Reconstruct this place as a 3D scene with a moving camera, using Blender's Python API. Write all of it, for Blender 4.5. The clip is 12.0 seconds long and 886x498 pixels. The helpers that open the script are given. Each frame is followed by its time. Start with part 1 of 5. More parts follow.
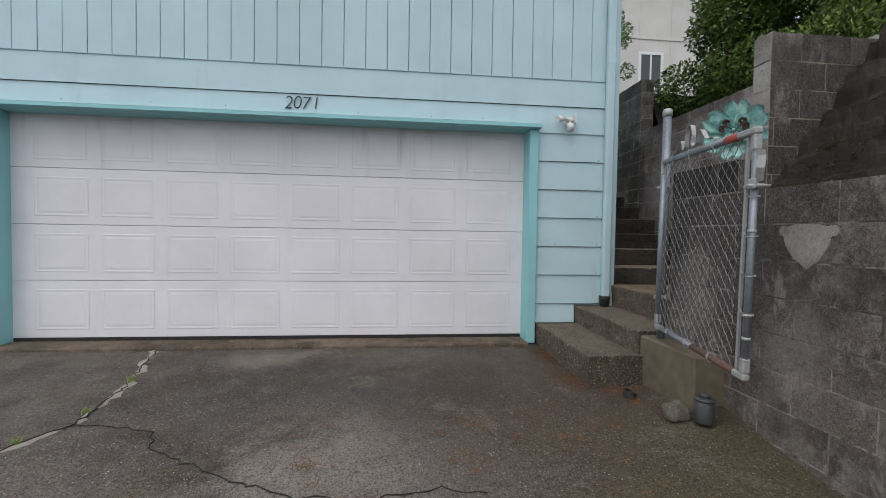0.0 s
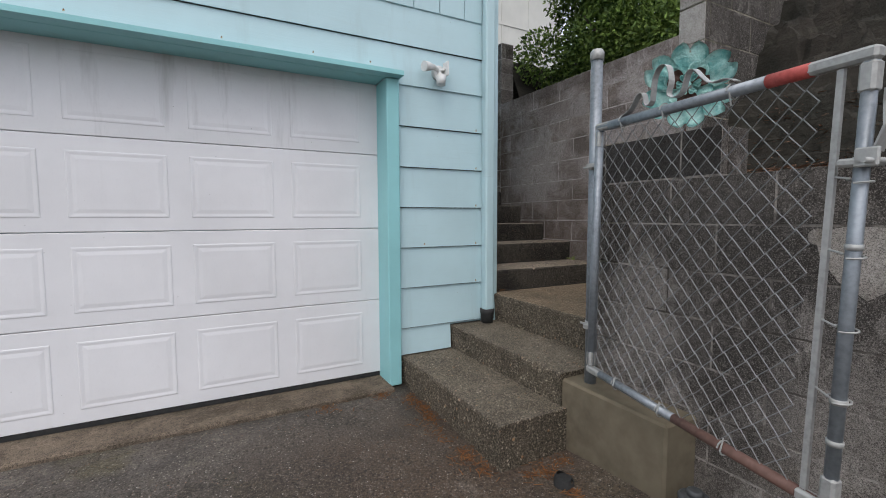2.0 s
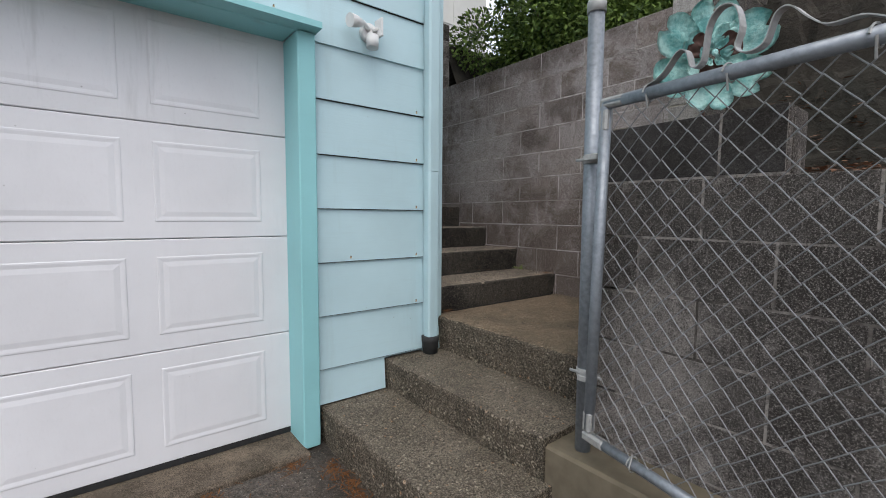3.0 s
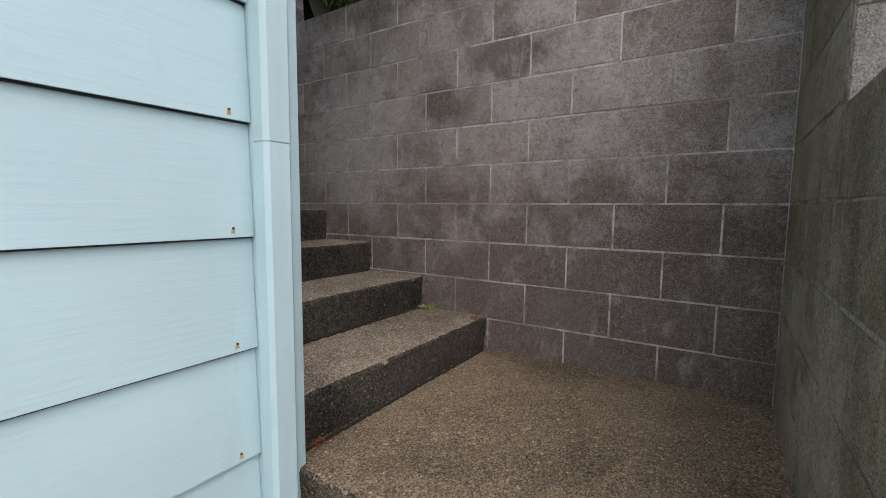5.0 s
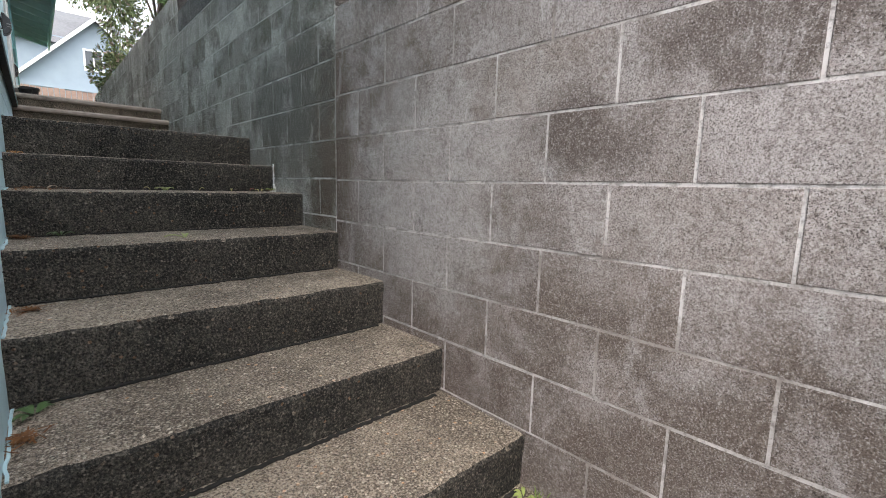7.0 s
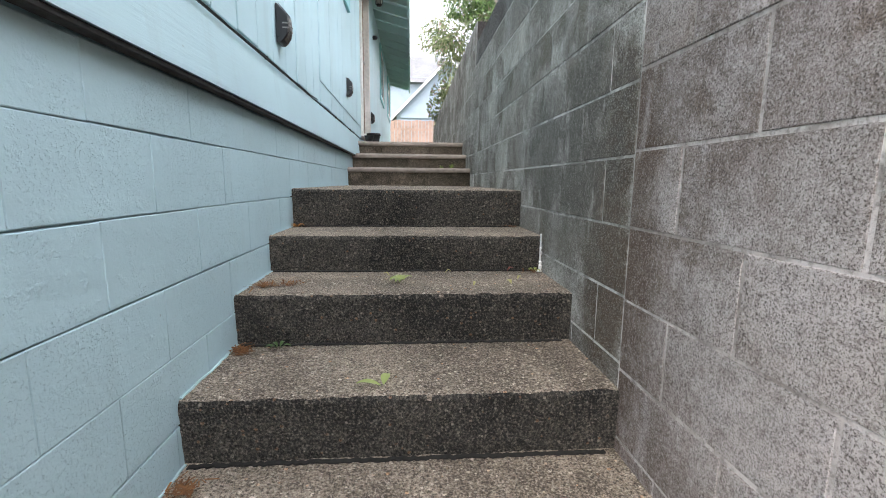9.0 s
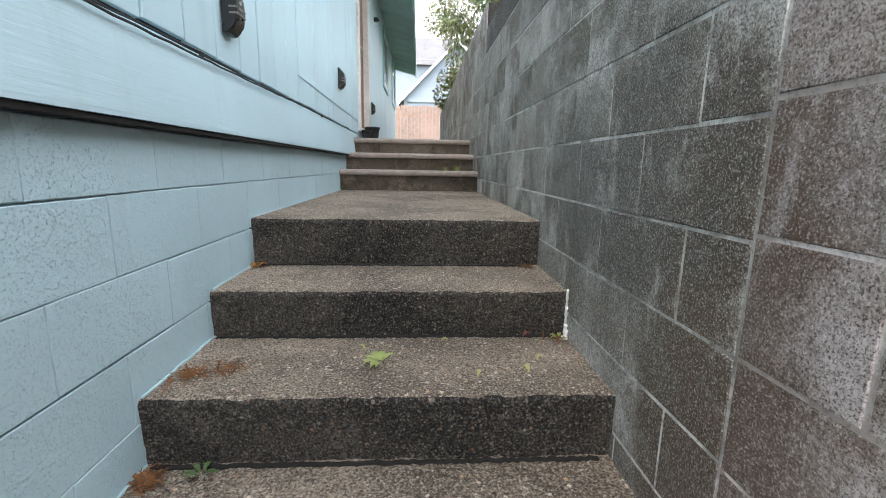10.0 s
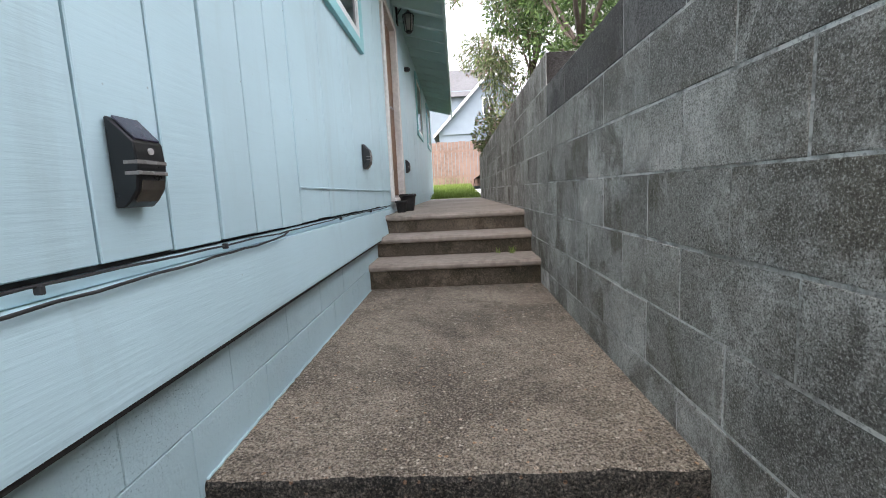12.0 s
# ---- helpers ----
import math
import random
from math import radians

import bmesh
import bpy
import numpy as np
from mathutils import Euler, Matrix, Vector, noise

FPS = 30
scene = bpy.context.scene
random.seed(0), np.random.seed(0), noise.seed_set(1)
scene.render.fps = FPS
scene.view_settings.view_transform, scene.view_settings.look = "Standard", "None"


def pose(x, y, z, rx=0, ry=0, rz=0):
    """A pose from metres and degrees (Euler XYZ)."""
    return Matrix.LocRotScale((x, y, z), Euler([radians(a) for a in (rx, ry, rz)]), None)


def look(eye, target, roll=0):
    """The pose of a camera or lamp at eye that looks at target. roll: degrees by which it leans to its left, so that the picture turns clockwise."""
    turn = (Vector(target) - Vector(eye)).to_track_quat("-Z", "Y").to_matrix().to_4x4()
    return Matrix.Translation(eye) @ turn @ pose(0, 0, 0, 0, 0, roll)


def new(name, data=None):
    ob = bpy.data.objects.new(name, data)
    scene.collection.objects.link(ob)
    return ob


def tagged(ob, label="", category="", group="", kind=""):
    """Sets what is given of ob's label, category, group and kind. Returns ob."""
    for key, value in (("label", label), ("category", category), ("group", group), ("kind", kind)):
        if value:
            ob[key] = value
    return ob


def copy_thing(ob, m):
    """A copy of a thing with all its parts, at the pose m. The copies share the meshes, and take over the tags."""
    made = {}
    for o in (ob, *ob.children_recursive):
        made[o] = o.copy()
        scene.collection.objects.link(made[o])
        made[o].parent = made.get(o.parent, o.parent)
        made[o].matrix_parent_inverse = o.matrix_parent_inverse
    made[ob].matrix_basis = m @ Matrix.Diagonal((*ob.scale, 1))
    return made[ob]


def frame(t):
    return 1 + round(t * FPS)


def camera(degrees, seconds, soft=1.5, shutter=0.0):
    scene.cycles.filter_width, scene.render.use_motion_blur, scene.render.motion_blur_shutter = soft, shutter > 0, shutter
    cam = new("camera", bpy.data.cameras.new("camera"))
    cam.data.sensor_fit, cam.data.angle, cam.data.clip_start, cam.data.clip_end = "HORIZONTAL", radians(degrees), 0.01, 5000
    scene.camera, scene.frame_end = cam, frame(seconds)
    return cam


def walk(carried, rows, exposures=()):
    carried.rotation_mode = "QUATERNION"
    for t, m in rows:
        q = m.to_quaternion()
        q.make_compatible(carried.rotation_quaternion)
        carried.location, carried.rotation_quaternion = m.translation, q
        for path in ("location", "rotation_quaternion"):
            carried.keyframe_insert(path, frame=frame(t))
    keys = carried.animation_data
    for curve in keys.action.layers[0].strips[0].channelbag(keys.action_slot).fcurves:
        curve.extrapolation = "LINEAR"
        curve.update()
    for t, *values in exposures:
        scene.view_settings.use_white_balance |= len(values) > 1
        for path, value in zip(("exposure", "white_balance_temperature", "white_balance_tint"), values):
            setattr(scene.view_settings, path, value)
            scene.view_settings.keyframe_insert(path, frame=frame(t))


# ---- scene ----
cam = camera(91.3, 12.0, soft=1.0)
U = 0.92  # metres in one unit of the plan's numbers
METRES, EYE, TILT, LEAN, TURN = 8.1 * U, 1.12 * U, 0.0, 0.0, -6.2
ROWS = [
    (0.0, 0.0, 0.0, 0.0, 0.03, -1.82, -0.9),
    (0.5, -0.0011, 0.0475, 0.0055, -7.47, -2.25, -0.57),
    (1.0, 0.004, 0.0939, 0.0068, -13.17, -3.48, -0.28),
    (1.5, 0.0102, 0.1391, 0.0115, -15.9, -3.81, -0.37),
    (2.0, 0.0131, 0.187, 0.0157, -21.62, -4.11, 0.16),
    (2.5, 0.0261, 0.2322, 0.0172, -27.14, -4.46, -0.1),
    (3.0, 0.0395, 0.277, 0.0211, -31.99, -4.34, -0.42),
    (5.0, 0.1435, 0.4467, 0.036, -50.43, -5.39, -0.49),
    (5.5, 0.1767, 0.4766, 0.0445, -51.44, -5.89, -0.37),
    (6.0, 0.2019, 0.5011, 0.0641, -48.4, -7.2, -0.57),
    (6.5, 0.231, 0.5314, 0.0816, -45.49, -7.54, -0.94),
    (7.0, 0.2538, 0.5526, 0.0913, -36.77, -8.15, -1.53),
    (7.5, 0.2798, 0.5755, 0.1074, -21.19, -9.15, -1.64),
    (9.5, 0.3114, 0.7089, 0.1471, 3.14, -9.25, -0.58),
    (10.0, 0.3133, 0.7417, 0.1618, 3.08, -10.89, -1.0),
    (10.5, 0.3167, 0.7722, 0.1778, 6.14, -10.6, -2.04),
    (11.0, 0.3096, 0.7965, 0.19, 8.52, -7.96, -1.9),
    (11.5, 0.2981, 0.8258, 0.2111, 8.62, -8.16, -0.34),
    (12.0, 0.2946, 0.8569, 0.2218, 7.99, -7.55, 2.8),
]
EXPOSURES = [
    (0.0, 0.15, 6500, 10), (1.5, 0.3, 6500, 10), (2.5, 0.45, 6450, 10), (5.0, 0.83, 6700, 13), (5.5, 0.98, 6800, 14),
    (6.0, 1.0, 6700, 13), (6.5, 1.42, 6600, 11), (7.0, 1.95, 6550, 10), (7.5, 2.28, 6450, 10), (9.5, 2.52, 6650, 12), (11.0, 2.28, 6650, 13), (12.0, 2.13, 6700, 15),
]
walk(cam, [(t, pose(0, 0, EYE, TILT, LEAN, TURN) @ pose(METRES * x, METRES * y, METRES * z, 90 + pitch, roll, yaw)) for t, x, y, z, yaw, pitch, roll in ROWS], EXPOSURES)

# ---- light ----
world = bpy.data.worlds.new("overcast")
scene.world = world
world.use_nodes = True
wn = world.node_tree
wn.nodes.clear()
sky = wn.nodes.new("ShaderNodeTexSky")
sky.sky_type = "NISHITA"
sky.sun_disc = False
sky.sun_elevation, sky.sun_rotation = radians(56), radians(221)
sky.air_density, sky.dust_density, sky.ozone_density = 1.0, 6.0, 1.0
soft = wn.nodes.new("ShaderNodeMix")
soft.data_type = "RGBA"
soft.inputs[0].default_value = 0.75
soft.inputs[7].default_value = (7.5, 7.9, 8.6, 1)
bg = wn.nodes.new("ShaderNodeBackground")
bg.inputs[1].default_value = 0.14
wout = wn.nodes.new("ShaderNodeOutputWorld")
wn.links.new(sky.outputs[0], soft.inputs[6])
wn.links.new(soft.outputs[2], bg.inputs[0])
wn.links.new(bg.outputs[0], wout.inputs[0])
sun = new("sun", bpy.data.lights.new("sun", "SUN"))
sun.data.energy, sun.data.angle, sun.data.color = 0.5, radians(40), (1, 0.97, 0.93)
sun.matrix_world = look((-6, -7, 14), (0, 0, 0))


# ---- materials ----
class Graph:
    """A small wrapper to write node materials in few lines."""

    def __init__(self, name):
        self.m = bpy.data.materials.new(name)
        self.m.use_nodes = True
        self.t = self.m.node_tree
        self.p = self.t.nodes["Principled BSDF"]
        self.pos = self.t.nodes.new("ShaderNodeNewGeometry").outputs["Position"]

    def put(self, socket, v):
        if isinstance(v, bpy.types.NodeSocket):
            self.t.links.new(v, socket)
        elif isinstance(v, (tuple, list)) and len(v) == 3 and socket.type == "RGBA":
            socket.default_value = (*v, 1)
        else:
            socket.default_value = v

    def stretch(self, sx, sy, sz, src=None):
        n = self.t.nodes.new("ShaderNodeMapping")
        self.put(n.inputs[0], src or self.pos)
        n.inputs["Scale"].default_value = (sx, sy, sz)
        return n.outputs[0]

    def noise(self, scale, detail=4, rough=0.55, vec=None, distort=0.0):
        n = self.t.nodes.new("ShaderNodeTexNoise")
        self.put(n.inputs["Vector"], vec or self.pos)
        n.inputs["Scale"].default_value, n.inputs["Detail"].default_value = scale, detail
        n.inputs["Roughness"].default_value, n.inputs["Distortion"].default_value = rough, distort
        return n.outputs[0]

    def cells(self, scale, out="Color", feature="F1", vec=None):
        n = self.t.nodes.new("ShaderNodeTexVoronoi")
        n.feature = feature
        self.put(n.inputs["Vector"], vec or self.pos)
        n.inputs["Scale"].default_value = scale
        return n.outputs[out]

    def ramp(self, fac, lo, hi, a=0.0, b=1.0):
        n = self.t.nodes.new("ShaderNodeMapRange")
        for i, v in enumerate((fac, lo, hi, a, b)):
            self.put(n.inputs[i], v)
        return n.outputs[0]

    def mix(self, fac, a, b, blend="MIX"):
        n = self.t.nodes.new("ShaderNodeMix")
        n.data_type, n.blend_type = "RGBA", blend
        self.put(n.inputs[0], fac), self.put(n.inputs[6], a), self.put(n.inputs[7], b)
        return n.outputs[2]

    def math(self, op, a, b=0.0):
        n = self.t.nodes.new("ShaderNodeMath")
        n.operation = op
        self.put(n.inputs[0], a), self.put(n.inputs[1], b)
        return n.outputs[0]

    def rand(self):
        return self.t.nodes.new("ShaderNodeObjectInfo").outputs["Random"]

    def island(self):
        return self.t.nodes.new("ShaderNodeNewGeometry").outputs["Random Per Island"]

    def bump(self, height, strength=0.4, dist=0.01, under=None):
        n = self.t.nodes.new("ShaderNodeBump")
        n.inputs["Strength"].default_value, n.inputs["Distance"].default_value = strength, dist
        self.put(n.inputs["Height"], height)
        if under is not None:
            self.put(n.inputs["Normal"], under)
        return n.outputs[0]

    def done(self, colour, rough=0.8, normal=None, metal=0.0, spec=0.5):
        self.put(self.p.inputs["Base Color"], colour)
        self.put(self.p.inputs["Roughness"], rough)
        self.put(self.p.inputs["Metallic"], metal)
        self.put(self.p.inputs["Specular IOR Level"], spec)
        if normal is not None:
            self.put(self.p.inputs["Normal"], normal)
        return self.m


def plain(name, colour, rough=0.6, metal=0.0, wear=0.25, scale=40.0, bump=0.1):
    g = Graph(name)
    n = g.noise(scale, 5)
    big = g.noise(scale * 0.08, 3)
    c = g.mix(g.ramp(n, 0.35, 0.75, 0, wear), colour, tuple(v * 0.45 for v in colour))
    c = g.mix(g.ramp(big, 0.4, 0.7, 0, wear), c, tuple(min(1, v * 1.3) for v in colour))
    return g.done(c, g.ramp(n, 0.3, 0.7, max(0.05, rough - 0.1), min(1, rough + 0.12)), g.bump(n, bump, 0.004), metal)


def block_material(name, warm, cool, light, dark, bloom_amount=0.8, tone_amount=0.75, zones=()):
    """Weathered concrete block: open pores, blotches that stop at each block's joints, salt bloom, and zones of stain
    and painted shade (y, z, reach in y, reach in z, colour, amount).
    """
    g = Graph(name)
    shift = g.t.nodes.new("ShaderNodeCombineXYZ")
    for k, w in enumerate((31.0, 17.0, 53.0)):
        g.put(shift.inputs[k], g.math("MULTIPLY", g.rand(), w))
    own = g.t.nodes.new("ShaderNodeVectorMath")
    g.put(own.inputs[0], g.pos), g.put(own.inputs[1], shift.outputs[0])
    own = own.outputs[0]
    grain = g.noise(210, 3, 0.8)
    pits = g.noise(300, 2, 0.55)
    pitted = g.ramp(g.noise(3.4, 5, 0.7), 0.36, 0.56, 0.35, 1.0)
    patch = g.noise(2.0, 6, 0.62, None, 0.3)
    streak = g.noise(1.0, 6, 0.65, g.stretch(4, 4, 0.8))
    bloom = g.noise(1.2, 7, 0.68, g.stretch(1, 1, 1.5), 0.25)
    tone = g.math("FRACT", g.math("MULTIPLY", g.rand(), 7.3))
    deep = tuple(v * 0.7 for v in dark)
    c = g.mix(g.rand(), warm, cool)
    c = g.mix(g.ramp(tone, 0.6, 0.95, 0, tone_amount * 0.7), c, dark)
    c = g.mix(g.ramp(patch, 0.47, 0.62, 0, 0.7), c, dark)
    c = g.mix(g.ramp(streak, 0.52, 0.66, 0, 0.5), c, dark)
    c = g.mix(g.ramp(bloom, 0.5, 0.66, 0, bloom_amount), c, light)
    blotch = g.noise(3.6, 6, 0.62, own, 0.3)
    c = g.mix(g.math("MULTIPLY", g.ramp(blotch, 0.5, 0.6), g.ramp(tone, 0.2, 0.6, 0.15, 0.85)), c, (dark[0] * 1.05, dark[1], dark[2] * 0.92))
    c = g.mix(g.math("MULTIPLY", g.ramp(blotch, 0.46, 0.38), g.ramp(tone, 0.7, 0.2, 0.0, 0.6 * bloom_amount)), c, light)
    for y, z, ry, rz, tint, amount in zones:
        away = g.t.nodes.new("ShaderNodeVectorMath")
        away.operation = "DISTANCE"
        g.put(away.inputs[0], g.stretch(0, 1 / ry, 1 / rz))
        away.inputs[1].default_value = (0, y * U / ry, z * U / rz)
        edge = g.math("ADD", away.outputs["Value"], g.ramp(g.noise(5.0, 6, 0.7), 0.3, 0.7, -0.45, 0.45))
        c = g.mix(g.ramp(edge, 1.1, 0.55, 0, amount), c, tint)
    c = g.mix(g.ramp(g.noise(34, 6, 0.8), 0.5, 0.66, 0, 0.35), c, deep)
    c = g.mix(g.ramp(g.noise(4.5, 6, 0.72, g.stretch(1.5, 1.5, 0.7), 0.4), 0.56, 0.68, 0, 0.6 * bloom_amount), c, light)
    grit = g.noise(62, 5, 0.9)
    c = g.mix(g.ramp(grit, 0.51, 0.6, 0, 0.5), c, deep)
    c = g.mix(g.ramp(grit, 0.47, 0.38, 0, 0.24), c, light)
    c = g.mix(g.ramp(grain, 0.52, 0.62, 0, 0.62), c, tuple(v * 0.5 for v in dark))
    c = g.mix(g.ramp(grain, 0.46, 0.36, 0, 0.5), c, light)
    open_pores = g.math("MULTIPLY", g.ramp(pits, 0.58, 0.63), pitted)
    c = g.mix(g.math("MULTIPLY", open_pores, 0.8), c, tuple(v * 0.3 for v in dark))
    h = g.math("SUBTRACT", g.math("MULTIPLY", grain, -0.6), open_pores)
    return g.done(c, 0.93, g.bump(h, 0.8, 0.008), 0, 0.2)


def aggregate_material(name, paste, dark, pebbles, wet=0.85, size=78, shown_from=0.2):
    """Exposed-aggregate concrete: small stones of several tones in paste, with damp stains."""
    g = Graph(name)
    dist = g.cells(size, "Distance")
    tone = g.cells(size, "Color")
    n = g.t.nodes.new("ShaderNodeSeparateColor")
    g.put(n.inputs[0], tone)
    fine = g.noise(150, 3, 0.8)
    patch = g.noise(1.6, 6, 0.65, None, 0.6)
    base = g.mix(g.ramp(patch, 0.42, 0.6), paste, dark)
    stone = g.mix(g.ramp(n.outputs[0], 0.1, 0.9), tuple(v * 0.3 for v in pebbles), pebbles)
    stone = g.mix(g.ramp(n.outputs[1], 0.95, 0.97), stone, tuple(v * 1.35 for v in pebbles))
    shown = g.math("MULTIPLY", g.ramp(dist, 0.42, 0.3), g.ramp(n.outputs[2], shown_from, shown_from + 0.2))
    c = g.mix(g.math("MULTIPLY", shown, 0.85), base, stone)
    big = g.cells(size * 0.55, "Distance")
    lot = g.t.nodes.new("ShaderNodeSeparateColor")
    g.put(lot.inputs[0], g.cells(size * 0.55, "Color"))
    c = g.mix(g.math("MULTIPLY", g.ramp(big, 0.34, 0.27), g.ramp(lot.outputs[0], 0.84, 0.88, 0, 0.8)), c, g.mix(g.ramp(lot.outputs[1], 0.6, 0.8), tuple(v * 1.3 for v in pebbles), (pebbles[0] * 1.15, pebbles[1] * 0.75, pebbles[2] * 0.5)))
    c = g.mix(g.ramp(g.noise(5.5, 6, 0.7, None, 0.4), 0.5, 0.64, 0, 0.45), c, tuple(v * 0.6 for v in dark))
    grit = g.noise(52, 5, 0.9)
    c = g.mix(g.ramp(grit, 0.51, 0.6, 0, 0.55), c, tuple(v * 0.4 for v in dark))
    c = g.mix(g.ramp(grit, 0.47, 0.38, 0, 0.22), c, pebbles)
    c = g.mix(g.ramp(fine, 0.52, 0.59, 0, 0.85), c, tuple(v * 0.25 for v in dark))
    c = g.mix(g.ramp(fine, 0.46, 0.39, 0, 0.5), c, pebbles)
    h = g.math("ADD", g.ramp(dist, 0.5, 0.0), g.math("MULTIPLY", fine, -0.9))
    return g.done(c, wet, g.bump(h, 0.8, 0.009), 0, 0.3)


def mortar_material(name, pale, dull):
    """Flush mortar, pale with salt in most places and stained like the blocks in others."""
    g = Graph(name)
    n, f = g.noise(2.2, 6, 0.68, None, 0.3), g.noise(95, 4, 0.75)
    c = g.mix(g.ramp(n, 0.46, 0.6), pale, dull)
    c = g.mix(g.ramp(g.noise(14, 5, 0.7), 0.5, 0.62, 0, 0.75), c, tuple(v * 0.7 for v in dull))
    c = g.mix(g.ramp(f, 0.52, 0.64, 0, 0.6), c, tuple(v * 0.45 for v in dull))
    return g.done(c, 0.95, g.bump(f, 0.7, 0.006), 0, 0.2)


def paint_material(name, colour, grain=(1, 1, 0.06), dirt=(0.25, 0.3, 0.28), amount=0.3, rough=0.55, bump=0.25, lumps=0.0, pores=0.0):
    """House paint on rough-sawn wood: grain, faded patches and faint dirt runs."""
    g = Graph(name)
    fibre = g.noise(90, 5, 0.6, g.stretch(*grain))
    patch = g.noise(1.4, 4, 0.6)
    runs = g.noise(6, 5, 0.65, g.stretch(1, 1, 0.12))
    spots = g.cells(9, "Distance")
    c = g.mix(g.ramp(patch, 0.35, 0.7, 0, 1), tuple(v * 0.93 for v in colour), tuple(min(0.9, v * 1.05) for v in colour))
    c = g.mix(g.ramp(g.rand(), 0, 1, 0, 0.08), c, dirt)
    c = g.mix(g.ramp(runs, 0.58, 0.85, 0, amount), c, dirt)
    c = g.mix(g.ramp(spots, 0.035, 0.02, 0, 0.6), c, dirt)
    c = g.mix(g.ramp(fibre, 0.55, 0.75, 0, 0.07), c, dirt)
    relief = g.bump(fibre, bump, 0.004)
    if pores:
        few = g.ramp(g.noise(2.4, 5, 0.7), 0.46, 0.62)
        hole = g.math("MULTIPLY", g.ramp(g.noise(190, 3, 0.6), 0.6, 0.66), few)
        c = g.mix(g.math("MULTIPLY", hole, pores), c, tuple(v * 0.35 for v in dirt))
        relief = g.bump(g.math("MULTIPLY", hole, -1.0), 0.8, 0.01, relief)
    if lumps:
        relief = g.bump(g.noise(11, 5, 0.55, g.stretch(1, 0.7, 1), 0.15), lumps, 0.012, relief)
        relief = g.bump(g.ramp(g.noise(34, 4, 0.6), 0.56, 0.72), lumps * 0.6, 0.006, relief)
    return g.done(c, g.ramp(patch, 0.3, 0.7, rough - 0.05, rough + 0.12), relief, 0, 0.35)


PAINT = paint_material("pale_blue_paint", (0.485, 0.655, 0.70))
PAINT_H = paint_material("pale_blue_lap_paint", (0.485, 0.655, 0.70), grain=(0.06, 1, 1), bump=0.16)
PAINT_SIDE = paint_material("pale_blue_sawn_paint", (0.485, 0.655, 0.70), grain=(1, 0.07, 1), bump=0.3)
PAINT_S = paint_material("pale_blue_skirt_paint", (0.485, 0.655, 0.70), grain=(1, 0.06, 1), bump=0.3)
TEAL = paint_material("teal_trim_paint", (0.29, 0.6, 0.625), grain=(0.2, 1, 1), amount=0.4)
PAINT_METAL = paint_material("pale_blue_metal_paint", (0.485, 0.655, 0.70), grain=(1, 1, 1), amount=0.2, bump=0.03)
PAINT_B = paint_material("painted_block", (0.465, 0.63, 0.675), grain=(1, 1, 1), amount=0.2, rough=0.5, bump=0.35, lumps=0.45, pores=0.12)
WHITE_DOOR = paint_material("white_enamel", (0.76, 0.75, 0.77), grain=(1, 1, 0.5), dirt=(0.45, 0.44, 0.43), amount=0.22, rough=0.4, bump=0.05)
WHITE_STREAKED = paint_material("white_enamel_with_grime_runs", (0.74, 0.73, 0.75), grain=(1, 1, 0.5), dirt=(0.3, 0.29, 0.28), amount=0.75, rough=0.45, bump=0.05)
PAINT_WORN = paint_material("worn_pale_blue_paint", (0.47, 0.63, 0.67), grain=(1, 1, 0.05), dirt=(0.2, 0.23, 0.21), amount=0.7, bump=0.5, lumps=0.3)
# The wide low zone is brown damp with foot-of-wall shade painted in.
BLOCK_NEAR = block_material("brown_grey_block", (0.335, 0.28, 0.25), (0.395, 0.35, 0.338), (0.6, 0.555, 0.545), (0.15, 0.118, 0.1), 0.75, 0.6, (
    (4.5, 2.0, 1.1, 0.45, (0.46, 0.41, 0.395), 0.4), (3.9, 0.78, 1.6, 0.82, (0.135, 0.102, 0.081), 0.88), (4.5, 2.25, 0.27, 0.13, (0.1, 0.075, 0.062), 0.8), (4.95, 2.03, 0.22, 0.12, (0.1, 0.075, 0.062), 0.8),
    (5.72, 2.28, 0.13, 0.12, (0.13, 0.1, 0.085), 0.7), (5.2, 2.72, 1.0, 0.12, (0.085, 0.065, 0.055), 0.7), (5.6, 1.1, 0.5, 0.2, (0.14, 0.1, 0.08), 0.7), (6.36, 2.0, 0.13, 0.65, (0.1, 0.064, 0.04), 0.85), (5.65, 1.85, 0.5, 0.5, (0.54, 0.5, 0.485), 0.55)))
BLOCK_BLACK = block_material("blackened_block", (0.055, 0.05, 0.048), (0.065, 0.06, 0.058), (0.13, 0.12, 0.115), (0.03, 0.027, 0.025), 0.4)
BLOCK_LIT = block_material("lit_grey_block", (0.36, 0.335, 0.315), (0.4, 0.375, 0.355), (0.56, 0.53, 0.5), (0.2, 0.182, 0.165))
BLOCK_FAR = block_material("blue_grey_block", (0.4, 0.38, 0.348), (0.48, 0.462, 0.428), (0.7, 0.68, 0.64), (0.125, 0.115, 0.097), 0.85, 0.7, (
    (6.5, 2.1, 0.22, 0.6, (0.09, 0.056, 0.032), 0.95), (7.0, 2.35, 0.6, 0.4, (0.095, 0.09, 0.08), 0.75), (7.4, 3.28, 1.2, 0.14, (0.11, 0.105, 0.1), 0.5), (7.5, 2.0, 0.9, 0.12, (0.17, 0.15, 0.12), 0.6)))
BLOCK_CAP = block_material("blackened_cap_block", (0.16, 0.15, 0.145), (0.19, 0.18, 0.175), (0.4, 0.39, 0.38), (0.07, 0.066, 0.063), 0.5, 0.6)
